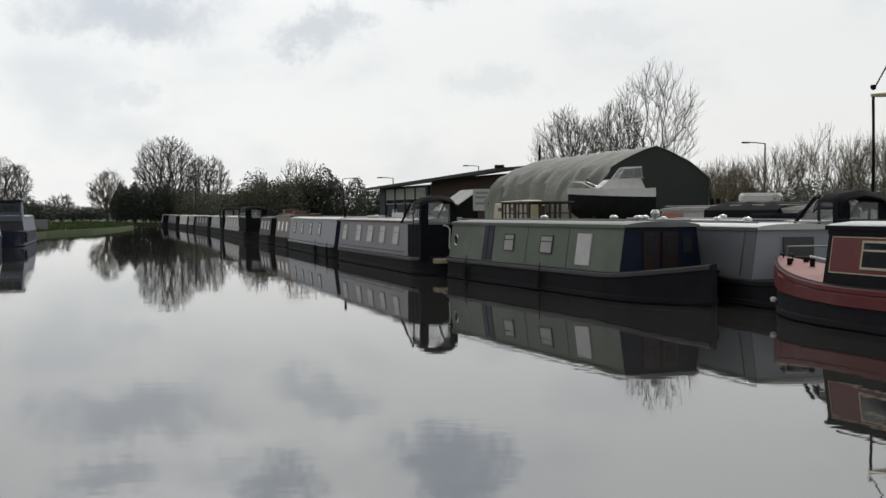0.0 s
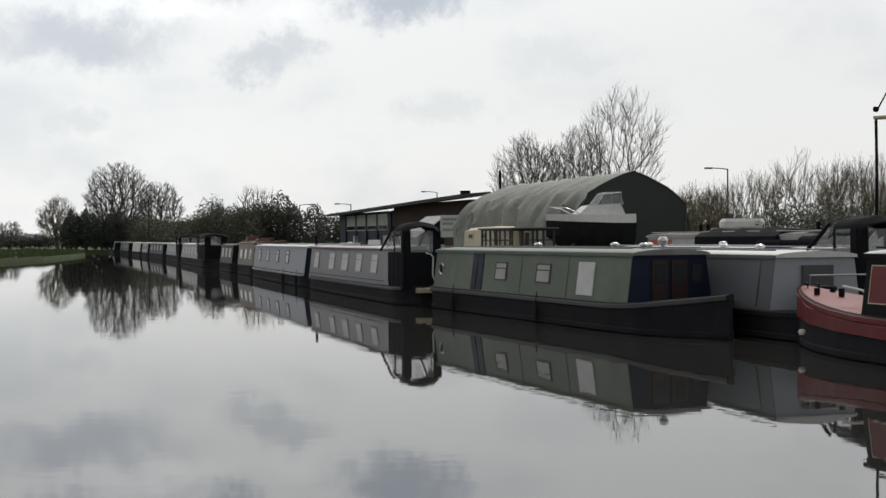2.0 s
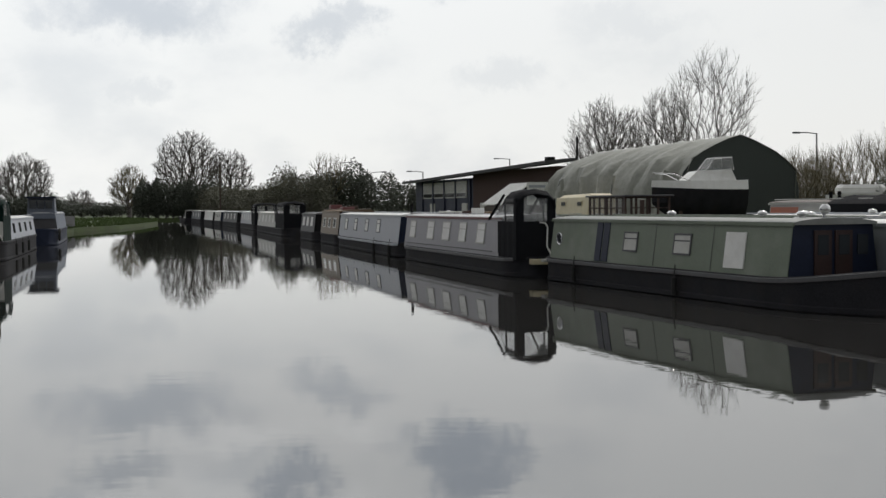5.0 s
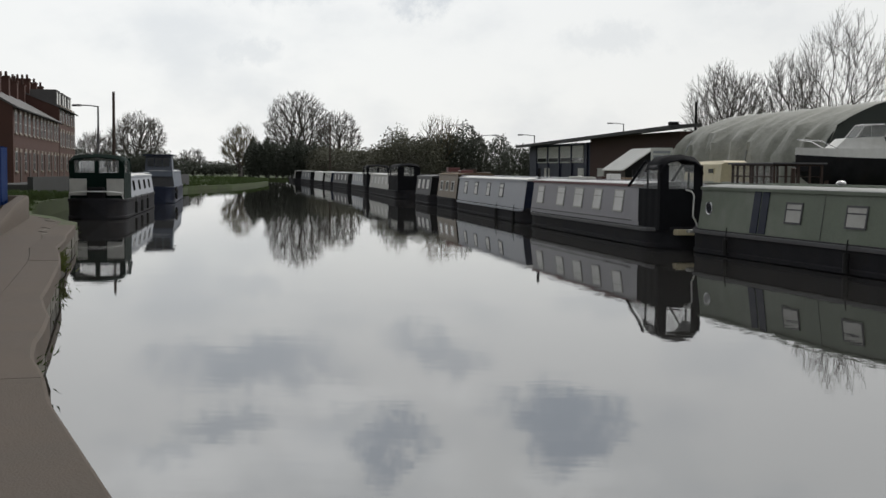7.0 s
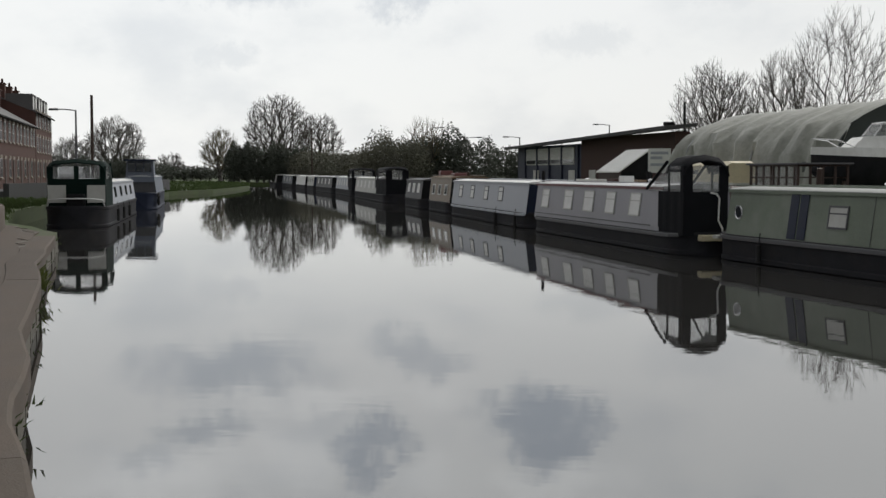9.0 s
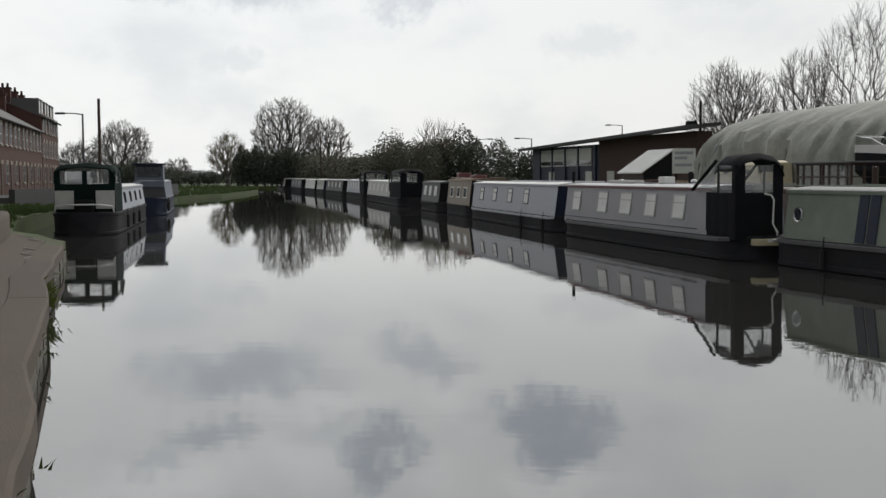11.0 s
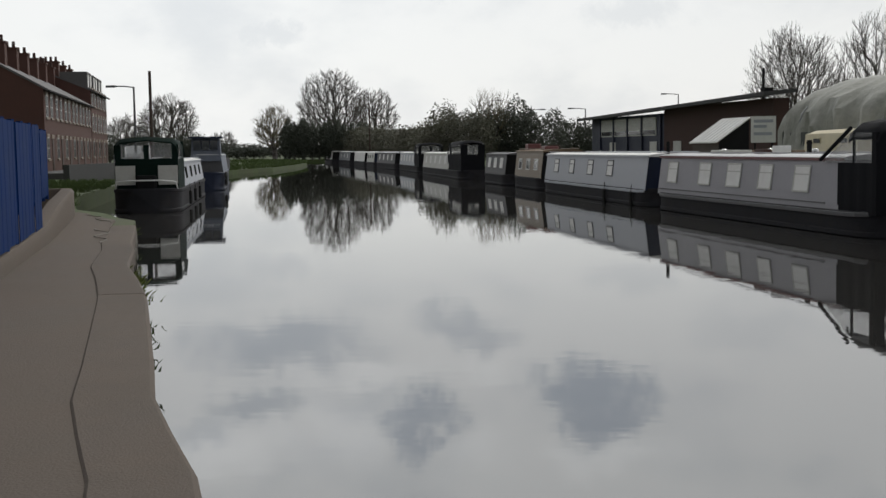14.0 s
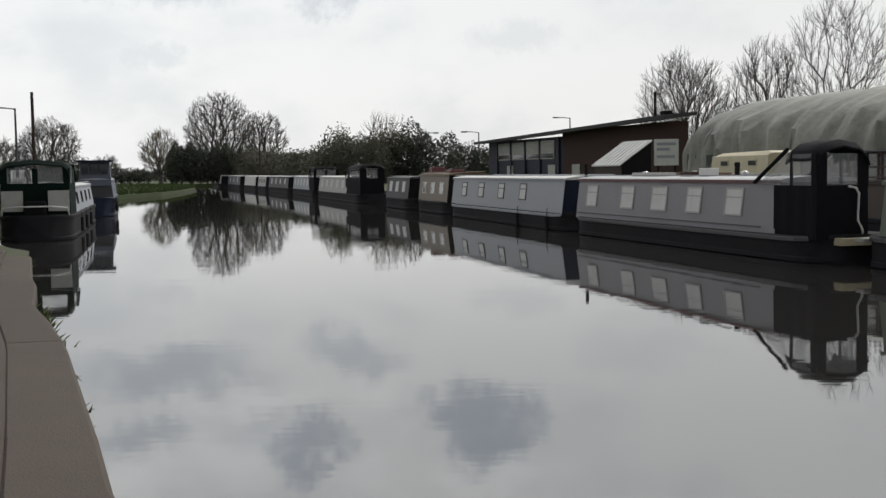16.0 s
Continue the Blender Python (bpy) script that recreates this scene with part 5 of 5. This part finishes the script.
part("roof", MB().add([EN, RN, RF, EF, dn(EN, 0.07), dn(RN, 0.07), dn(RF, 0.07), dn(EF, 0.07)], [(0, 1, 2, 3), (7, 6, 5, 4), (0, 4, 5, 1), (1, 5, 6, 2), (2, 6, 7, 3), (3, 7, 4, 0)]), M["white"], lean)
for k in range(7):
    t = (k + 0.5) / 7
    a_, b_ = Vector(EN).lerp(Vector(EF), t), Vector(RN).lerp(Vector(RF), t)
    part("sheet_rib", MB().tube([a_ + Vector((0, 0, 0.01)), b_ + Vector((0, 0, 0.01))], 0.025, n=4), M["roofgrey"], lean)
part("gable_wall", MB().add([(0.6, 72.25, 0.5), (2.12, 72.7, 0.5), (2.12, 72.7, 3.08), (0.6, 72.25, 1.95), (0.58, 72.35, 0.5), (2.09, 72.8, 0.5), (2.09, 72.8, 3.08), (0.58, 72.35, 1.95)],
                            [(0, 1, 2, 3), (7, 6, 5, 4), (0, 4, 5, 1), (1, 5, 6, 2), (2, 6, 7, 3), (3, 7, 4, 0)]), M["dark"], lean)
part("front_wall", MB().add([(0.6, 72.3, 0.5), (-0.45, 75.3, 0.5), (-0.45, 75.3, 1.85), (0.6, 72.3, 1.85), (0.7, 72.3, 0.5), (-0.35, 75.3, 0.5), (-0.35, 75.3, 1.85), (0.7, 72.3, 1.85)],
                            [(0, 1, 2, 3), (7, 6, 5, 4), (0, 4, 5, 1), (1, 5, 6, 2), (2, 6, 7, 3), (3, 7, 4, 0)]), M["darkwood"], lean)
sign = thing("sign", pose(1.75, 69.2, -0.1), "white yard sign board with blue-grey lettering bars", "sign")
part("board", MB().box(0, 1.15, 0, 0.05, 2.0, 3.25), M["white"], sign)
for k, (z, w) in enumerate(((2.95, 0.9), (2.7, 0.6), (2.35, 0.85))):
    part("letter_bar", MB().box(0.12, 0.12 + w, -0.012, 0.0, z, z + 0.14), M["silver2"], sign)
for x in (0.15, 0.95):
    part("post", MB().box(x, x + 0.08, 0.05, 0.12, 0.5, 2.4), M["dark"], sign)

# round-roofed barn under a tarpaulin
BA = along((9.03, 50.2), (3.3, 70.6))
BL = 15.6
barn = thing("barn", BA, "round-roofed boat barn sheeted in grey-green tarpaulin", "building")
PROFILE = [(0.0, 4.58), (0.55, 4.42), (1.1, 4.2), (1.6, 3.95), (2.05, 3.63), (2.45, 3.15), (2.63, 2.5), (2.68, 1.25)]
full = [(-y, z) for y, z in reversed(PROFILE)] + PROFILE[1:]
tp = MB()
nx = 70
rings = []
for i in range(nx + 1):
    x = 0.15 + (BL - 0.15) * i / nx
    sag = 0.028 * abs(math.sin(x * math.pi / 1.75)) ** 0.7
    ring = []
    for k, (y, z) in enumerate(full):
        t = abs(k - 7) / 7
        n1 = noise.noise((x * 0.9, y * 1.3, z)) * 0.11 * (0.35 + t) + noise.noise((x * 2.4, y * 2, z * 2 + 5)) * 0.085 * (0.2 + t)
        end = -0.28 * max(0, (x - BL + 1.8) / 1.8) ** 2 * (1 - 0.7 * t)
        drop = 0.12 * noise.noise((x * 0.5, 3, 1)) if t == 1 else 0
        ring.append((x, y * (1 - sag * 0.6 + n1), z * (1 - sag * 0.25) + n1 + end + drop))
    rings.append(ring)
tp.loft(rings, False, False)
part("tarpaulin", tp, M["tarp"], barn, "sagging grey-green tarpaulin stretched over hoops", smooth=True)
for xx, tk, sc in ((0.2, 0.06, 0.99), (BL - 0.4, 0.06, 0.93)):
    poly = [(y * 0.985, z * sc) for y, z in full] + [(2.62, 0.4), (-2.62, 0.4)]
    part("gable", MB().loft([[(xx, y, z) for y, z in poly], [(xx + tk, y, z) for y, z in poly]], True, True), M["barn"], barn, "dark green sheeted gable end")
sdw = MB().box(0.3, BL - 0.4, 2.5, 2.56, 0.4, 2.3).box(0.3, BL - 0.4, -2.56, -2.5, 0.4, 2.3)
part("side_wall", sdw, M["barn"], barn)
for k in range(9):
    x = 0.3 + k * 1.7
    part("hoop", MB().tube([(x, y * 0.96, z * 0.975) for y, z in full] + [(x, 2.55, 0.4)], 0.04, n=5), M["steel"], barn)

# motor cruiser on a cradle in front of the barn
cr = thing("motor_cruiser", along((8.0, 46.3), (4.9, 46.1)) @ pose(0, 0, -0.12) @ Matrix.Scale(0.74, 4, (1, 0, 0)), "white motor cruiser with a dark hull propped ashore", "boat")
hu = MB()
rings = []
for i in range(13):
    t = i / 12
    x = 4.3 * t
    w = 1.05 * (1 - max(0, (t - 0.45) / 0.55) ** 2 * 0.97)
    top = 2.5 + 0.12 * t ** 2
    keel = 1.25 + 0.75 * max(0, (t - 0.5) / 0.5) ** 2
    rings.append([(x, w, top), (x, w * 0.9, top - 0.55), (x, w * 0.55, keel + 0.25), (x, 0, keel), (x, -w * 0.55, keel + 0.25), (x, -w * 0.9, top - 0.55), (x, -w, top)])
hu.loft(rings, True, True)
part("hull", hu, M["hull"], cr, "blackish boat hull", smooth=True)
dk = MB()
dk.loft([[(r[0][0] + 0.02, r[0][1] * 1.02, r[0][2] - 0.02), (r[0][0], r[0][1] * 0.93, r[0][2] + 0.32 - 0.1 * (r[0][0] / 4.3)), (r[0][0], -r[0][1] * 0.93, r[0][2] + 0.32 - 0.1 * (r[0][0] / 4.3)), (r[0][0] + 0.02, -r[0][1] * 1.02, r[0][2] - 0.02)] for r in rings], True, True)
part("deck", dk, M["white"], cr, "weathered white deck moulding")
cb = MB()
cb.loft([[(0.5, 0.85, 2.8), (2.9, 0.7, 2.75), (2.9, -0.7, 2.75), (0.5, -0.85, 2.8)], [(0.7, 0.72, 3.2), (2.3, 0.6, 3.15), (2.3, -0.6, 3.15), (0.7, -0.72, 3.2)]], True, True)
part("cabin", cb, M["white"], cr)
ws = MB()
ws.loft([[(0.6, 0.74, 3.18), (1.9, 0.62, 3.16), (1.9, -0.62, 3.16), (0.6, -0.74, 3.18)], [(0.65, 0.66, 3.6), (1.45, 0.56, 3.58), (1.45, -0.56, 3.58), (0.65, -0.66, 3.6)]], True, True)
part("windscreen", ws, M["vinyl"], cr, "framed plastic windscreen")
fr = MB()
for sd in (-1, 1):
    fr.tube([(1.9, sd * 0.62, 3.16), (1.45, sd * 0.56, 3.6), (0.65, sd * 0.66, 3.62), (0.6, sd * 0.74, 3.18)], 0.025, n=5)
fr.tube([(1.45, 0.56, 3.6), (1.45, -0.56, 3.6)], 0.025, n=5)
part("windscreen_frame", fr, M["chrome"], cr)
for x in (0.9, 1.7):
    part("side_window", MB().oriented((x, -0.83, 2.86), (0.55, 0.03, 0), (0, -0.02, 0), (0.03, 0.08, 0.22)), M["glass"], cr)
part("pulpit_rail", MB().tube([(2.7, 0.75, 2.8), (3.4, 0.55, 3.05), (4.25, 0.0, 3.1), (3.4, -0.55, 3.05), (2.7, -0.75, 2.8)], 0.02, n=5), M["chrome"], cr)
for x in (0.6, 3.0):
    for sd in (-1, 1):
        part("cradle_leg", MB().box(x, x + 0.15, sd * 0.5 - 0.08, sd * 0.5 + 0.08, 0.5, 1.75), M["darkwood"], cr)
wc = thing("motor_cruiser", along((11.2, 46.5), (13.6, 46.0)), "small white cruiser laid up in the yard", "boat")
part("hull", MB().loft([[(x, w, 2.15), (x, w * 0.7, 1.2), (x, -w * 0.7, 1.2), (x, -w, 2.15)] for x, w in ((0, 0.9), (1.5, 0.95), (2.6, 0.6), (3.2, 0.1))], True, True), M["white"], wc)
part("cabin", MB().box(0.3, 1.9, -0.7, 0.7, 2.1, 2.5, 0.12), M["white"], wc)
part("cradle", MB().box(0.5, 0.8, -0.5, 0.5, 0.5, 1.3).box(1.8, 2.1, -0.5, 0.5, 0.5, 1.3), M["darkwood"], wc)

# hoist with its boom, cable and hanging chain
hoist = thing("hoist", pose(11.0, 29.4, 0), "yard hoist with a pale boom, cable and hanging chain", "hoist")
part("boom", MB().tube([(-0.5, 0, 4.62), (1.5, 0, 4.72), (4.0, 0, 4.75)], 0.05, 0.14, n=8), M["cream"], hoist, "pale painted boom")
part("cable", MB().tube([(-0.45, 0, 4.75), (2.2, 0.1, 9.5)], 0.02, n=5), M["dark"], hoist)
part("shackle", MB().ball((-0.45, 0, 4.82), 0.08, 8), M["dark"], hoist)
part("chain", MB().tube([(-0.45, 0, 4.6), (-0.43, 0, 3.2), (-0.45, 0, 1.9)], 0.035, n=6), M["dark"], hoist)
part("mast", MB().tube([(4.0, 0, 0.5), (4.0, 0, 9.8)], 0.16, 0.1, n=10), M["cream"], hoist)
part("hook_block", MB().box(-0.62, -0.28, -0.15, 0.15, 1.75, 2.25, 0.04), M["dark"], hoist)
hut = thing("hut", pose(11.5, 28.6, 0.55, 0, 0, -10), "dark roofed timber hut beside the basin", "outbuilding")
part("wall", MB().box(0, 3.5, 0, 3, 0, 1.9), M["shedroof"], hut)
part("roof", MB().add([(-0.3, -0.3, 1.85), (3.8, -0.3, 1.85), (3.8, 1.5, 2.5), (-0.3, 1.5, 2.5), (-0.3, 3.3, 1.85), (3.8, 3.3, 1.85)], [(0, 1, 2, 3), (3, 2, 5, 4), (0, 3, 4), (1, 5, 2), (0, 4, 5, 1)]), M["dark"], hut)


# ---------------------------------------------------------------- trees
def bare_tree(name, label, x, y, z0, top, radius, seed, nodes=700, low=0.3, wide=0.5, bend=0.35, tip=0.016, twigs=4, twig_len=0.7, group="bare trees", material="bark", fine="twig", stems=1, ragged=0.25, upright=0.5, bole=0.2, buds=0.0):
    """A leafless tree or shrub: limbs join scattered crown points to the stem by short ways, and every tip carries fine twigs.

    low: crown's foot as a share of the height; wide: height share of the widest part; bend: pull of a limb towards straight runs from the foot; bole: bare stem's share of the height."""
    r = random.Random(seed)
    tree = thing(name, pose(x, y, z0), label, "tree" if stems == 1 else "shrub", group)
    H = top - z0
    zc, up, down = H * wide, H * (1 - wide), H * (wide - low)
    pos, par, path = [Vector((0, 0, -0.2))], [-1], [0.0]
    if stems == 1:
        for k in range(1, 5):
            pos.append(Vector((r.gauss(0, 0.02) * H * 0.3, r.gauss(0, 0.02) * H * 0.3, H * bole * k / 4)))
            par.append(len(pos) - 2)
            path.append(path[-1] + (pos[-1] - pos[-2]).length)
    else:
        for k in range(1, stems):
            a = r.uniform(0, 6.28)
            pos.append(Vector((math.cos(a), math.sin(a), 0)) * radius * r.uniform(0.1, 0.8) + Vector((0, 0, -0.1)))
            par.append(-1)
            path.append(0.0)
    first = len(pos)
    cloud_pts = []
    while len(cloud_pts) < nodes:
        u = Vector((r.uniform(-1, 1), r.uniform(-1, 1), r.uniform(-1, 1)))
        lim = 1 - ragged * (0.5 + 0.9 * noise.noise(u.normalized() * 2.6 + Vector((seed * 1.7, 0, 0))))
        if u.length > lim or (u.length < 0.55 * lim and r.random() < 0.55):
            continue
        cloud_pts.append(Vector((u.x * radius, u.y * radius, zc + u.z * (up if u.z > 0 else down))))
    base = pos[first - 1] if stems == 1 else Vector((0, 0, 0))
    cloud_pts.sort(key=lambda q: (q - base).length)
    arr = np.zeros((nodes + first, 3))
    way = np.zeros(nodes + first)
    for i in range(first):
        arr[i], way[i] = pos[i], path[i]
    start = first - 1 if stems == 1 else 0
    for q in cloud_pts:
        n = len(pos)
        diff = np.array(q) - arr[start:n]
        d = np.sqrt((diff * diff).sum(1))
        sunk = np.maximum(0.0, -diff[:, 2]) * 1.5
        j = int(np.argmin(d + sunk + bend * way[start:n])) + start
        pos.append(q)
        par.append(j)
        way[n], arr[n] = way[j] + d[j - start], q
    # limbs straighten as they age
    brood = [[] for _ in pos]
    for i in range(first, len(pos)):
        brood[par[i]].append(i)
    for _ in range(4):
        moved = [q.copy() for q in pos]
        for i in range(first, len(pos)):
            if brood[i]:
                mid = sum((pos[k] for k in brood[i]), Vector()) / len(brood[i])
                moved[i] = pos[i].lerp((pos[par[i]] + mid) / 2, 0.6)
        pos = moved
    # stems swell towards the foot by the load they carry
    load = [0.0] * len(pos)
    kids = [0] * len(pos)
    for i in range(len(pos) - 1, -1, -1):
        if load[i] == 0.0:
            load[i] = tip ** 2.25
        if par[i] >= 0:
            load[par[i]] += load[i]
            kids[par[i]] += 1
    rad = [v ** (1 / 2.25) for v in load]
    tk, lm, tw = MB(), MB(), MB()
    for i in range(1, len(pos)):
        j = par[i]
        if j < 0:
            continue
        a, b = pos[j], pos[i]
        r0, r1 = min(rad[j], rad[i] * 1.25), rad[i]
        if i < first:
            tk.tube([a, b], rad[i] * 1.12, rad[i], n=9, caps=False)
            continue
        mid = (a + b) / 2 + Vector((r.gauss(0, 1), r.gauss(0, 1), r.gauss(0, 1) - 0.5)) * (b - a).length * 0.04
        mb = lm if r1 > tip * 2.4 else tw
        mb.tube([a, mid, b], r0, r1, n=6 if r1 > tip * 5 else 3, caps=False)
    for i in range(first, len(pos)):
        away = (pos[i] - pos[par[i]] if par[i] >= 0 else Vector((0, 0, 1))).normalized()
        out = (pos[i] - Vector((0, 0, zc * 0.6))).normalized()
        for _ in range(twigs if kids[i] == 0 else max(1, twigs // 2)):
            d = (away * 0.7 + out * 0.5 + Vector((0, 0, upright)) + Vector((r.gauss(0, 1), r.gauss(0, 1), r.gauss(0, 1))) * 0.55).normalized()
            ln = twig_len * r.uniform(0.5, 1.2)
            m1 = pos[i] + d * ln * 0.5
            e1 = m1 + (d + Vector((r.gauss(0, 0.25), r.gauss(0, 0.25), 0.25 * upright))).normalized() * ln * 0.5
            tw.tube([pos[i], m1, e1], tip * 0.8, tip * 0.35, n=3, caps=False)
            if buds:
                for s in (0.35, 0.6, 0.8, 1.0):
                    q = pos[i].lerp(e1, s) + Vector((r.gauss(0, 0.03), r.gauss(0, 0.03), r.gauss(0, 0.03)))
                    a = Vector((r.gauss(0, 1), r.gauss(0, 1), r.gauss(0, 1))).normalized() * buds
                    b = a.orthogonal().normalized() * buds * 0.6
                    tw.add([q - a, q + b, q + a, q - b], [(0, 1, 2), (0, 2, 3)])
    if tk.v:
        part("trunk", tk, M[material], tree, "", smooth=True)
    tagged(part("branchwork", lm, M[material], tree), kind="stuff")
    tagged(part("crown", tw, M[fine], tree), kind="stuff")
    return tree


bare_tree("tree", "tall broad bare tree with a rounded crown on the far bank", -49.6, 215.5, 0.8, 15.7, 6.3, 11, 2800, 0.12, 0.55, 0.3, 0.026, 4, 0.7, bole=0.16, upright=0.2, ragged=0.08)
bare_tree("tree", "smaller rounded bare tree beside the far tall one", -40.6, 207, 0.8, 12.1, 4.1, 12, 1400, 0.12, 0.55, 0.3, 0.026, 4, 0.65, bole=0.16, upright=0.2, ragged=0.16)
bare_tree("tree", "pale budding tree on the far bank", -52.9, 189, 0.8, 8.8, 3.2, 13, 900, 0.15, 0.5, 0.4, 0.026, 4, 0.7, material="twig", fine="catkin", bole=0.15)
bare_tree("tree", "broad bare tree behind the moored barge", -69.4, 189, 0.8, 10.6, 4.8, 14, 2000, 0.1, 0.55, 0.3, 0.024, 4, 0.7, bole=0.12, upright=0.2, ragged=0.16)
bare_tree("tree", "bare street tree beyond the terrace", -77.8, 193, 0.8, 7.9, 3.9, 15, 1200, 0.08, 0.5, 0.3, 0.024, 4, 0.7, bole=0.12, upright=0.25)
bare_tree("tree", "distant small bare tree on the skyline", -76.5, 240, 0.8, 5.8, 3.0, 16, 350, 0.15, 0.5, 0.3, 0.04, 4, 0.7, bole=0.12)
bare_tree("tree", "tall upright bare tree behind the barn", 14.6, 83.5, 0.8, 12.1, 3.8, 21, 620, 0.15, 0.6, 0.5, 0.012, 4, 0.95, bole=0.1, upright=0.8, ragged=0.3)
bare_tree("tree", "dense rounded bare tree behind the shed", 14.3, 131, 0.8, 13.1, 5.2, 22, 2000, 0.1, 0.5, 0.5, 0.018, 4, 0.85, bole=0.12, upright=0.6)
bare_tree("tree", "bare tree between the barn and the shed", 14.6, 101, 0.8, 11.6, 2.8, 23, 850, 0.12, 0.55, 0.5, 0.015, 4, 0.75, bole=0.12, upright=0.7)
bare_tree("tree", "thin bare tree above the evergreen hedge", -15.0, 124.7, 0.8, 7.8, 2.3, 24, 220, 0.2, 0.6, 0.55, 0.018, 3, 0.8, fine="catkin", bole=0.2, upright=0.7, ragged=0.4)
for k, (x, y, top, rad) in enumerate(((12.2, 58, 4.0, 1.7), (14.0, 60, 4.4, 1.8), (15.6, 56, 4.8, 2.0), (17.2, 54, 5.3, 2.2), (19.0, 52, 5.3, 2.1), (17.5, 49, 4.7, 1.9), (20.5, 50, 5.6, 2.1), (13.2, 54, 3.9, 1.6), (22.0, 47, 5.2, 2.0), (11.0, 60, 3.6, 1.5))):
    bare_tree("bush", "tangled leafless shrub with pale twigs and first buds behind the yard", x, y, 0.7, top, rad, 40 + k, 400, 0.0, 0.5, 0.55, 0.009, 4, 0.7, group="yard shrubs", material="twig", fine="catkin", stems=7, ragged=0.45, upright=0.6, buds=0.022)


def leafy(name, label, clumps, n, size, seed, material, group="hedges", category="bush"):
    """A bush of many small leaves gathered in uneven clumps: (x, y, z, rx, ry, rz)."""
    r = random.Random(seed)
    lf = MB()
    total = sum(c[3] * c[5] for c in clumps)
    for cx, cy, cz, rx, ry, rz in clumps:
        for _ in range(int(n * rx * rz / total)):
            while True:
                u = Vector((r.uniform(-1, 1), r.uniform(-1, 1), r.uniform(-1, 1)))
                if 0.3 < u.length < 1:
                    break
            u *= (0.85 + 0.3 * noise.noise(u * 2.2 + Vector((cx, cy, cz))))
            p = Vector((cx + u.x * rx, cy + u.y * ry, max(0.5, cz + u.z * rz)))
            a = Vector((r.gauss(0, 1), r.gauss(0, 1), r.gauss(0, 1))).normalized()
            b = a.orthogonal().normalized()
            s = size * r.uniform(0.5, 1.3)
            lf.add([p - a * s, p + b * s * 0.5, p + a * s, p - b * s * 0.5], [(0, 1, 2), (0, 2, 3)])
    ob = thing(name, pose(0, 0, 0), label, category, group)
    tagged(part("foliage", lf, M[material], ob), kind="stuff")
    st = MB()
    for cx, cy, cz, rx, ry, rz in clumps:
        st.tube([(cx, cy, 0.4), (cx + 0.1, cy, cz)], 0.12, 0.05, n=5)
    tagged(part("stem", st, M["bark"], ob), kind="stuff")
    return ob


def clump_row(p, q, n, rz, seed, depth=2.0):
    r = random.Random(seed)
    out = []
    for k in range(n):
        t = (k + r.random() * 0.7) / n
        x, y = p[0] + (q[0] - p[0]) * t, p[1] + (q[1] - p[1]) * t
        h = rz * r.uniform(0.85, 1.1)
        w = (Vector(q) - Vector(p)).length / n * r.uniform(0.9, 1.4)
        out.append((x, y, 0.6 + h * 0.5, max(w, 0.8), depth, h * 0.62))
    return out


leafy("evergreen_bush", "dense dark evergreen bushes behind the moored row", clump_row((-19.5, 128), (-8.5, 124), 8, 5.2, 51), 22000, 0.13, 61, "leaf")
leafy("olive_bush", "rounded olive-brown bush behind the moored row", clump_row((-21.5, 124), (-14.5, 123), 4, 5.0, 52), 10000, 0.12, 62, "leaf2")
leafy("conifer", "dark green conifers by the shed", clump_row((-8.8, 126), (-2.0, 128), 6, 3.6, 53, 1.2), 9000, 0.12, 63, "leaf")
leafy("hedge", "tall dark conifer hedge under the far trees", clump_row((-49, 178), (-37, 183), 16, 5.3, 54, 1.6), 34000, 0.15, 64, "leaf")
leafy("hedge", "dull green bushes along the far side of the row", clump_row((-38, 180), (-22, 150), 11, 4.2, 55), 22000, 0.16, 65, "leaf2")
leafy("hedge", "low dark hedge along the far skyline", clump_row((-100, 225), (-48, 222), 26, 2.3, 56), 16000, 0.2, 66, "leaf")
leafy("hedge", "dark hedge behind the terrace street", clump_row((-66, 150), (-50, 153), 8, 3.2, 57), 12000, 0.15, 67, "leaf")
leafy("hedge", "brown-green undergrowth behind the boatyard", clump_row((10.5, 63), (22, 49), 12, 2.6, 58), 17000, 0.08, 68, "leaf2")
leafy("hedge", "dark undergrowth behind the basin", clump_row((14, 46), (25, 39), 8, 2.3, 59), 10000, 0.08, 69, "leaf")
leafy("hedge", "scrubby trees behind the shed roof", clump_row((-2, 150), (14, 145), 8, 4.6, 60), 9000, 0.14, 70, "leaf2")
leafy("hedge", "far belt of trees on the horizon", clump_row((-300, 420), (260, 430), 60, 4.0, 71, 4), 24000, 0.45, 71, "leaf")
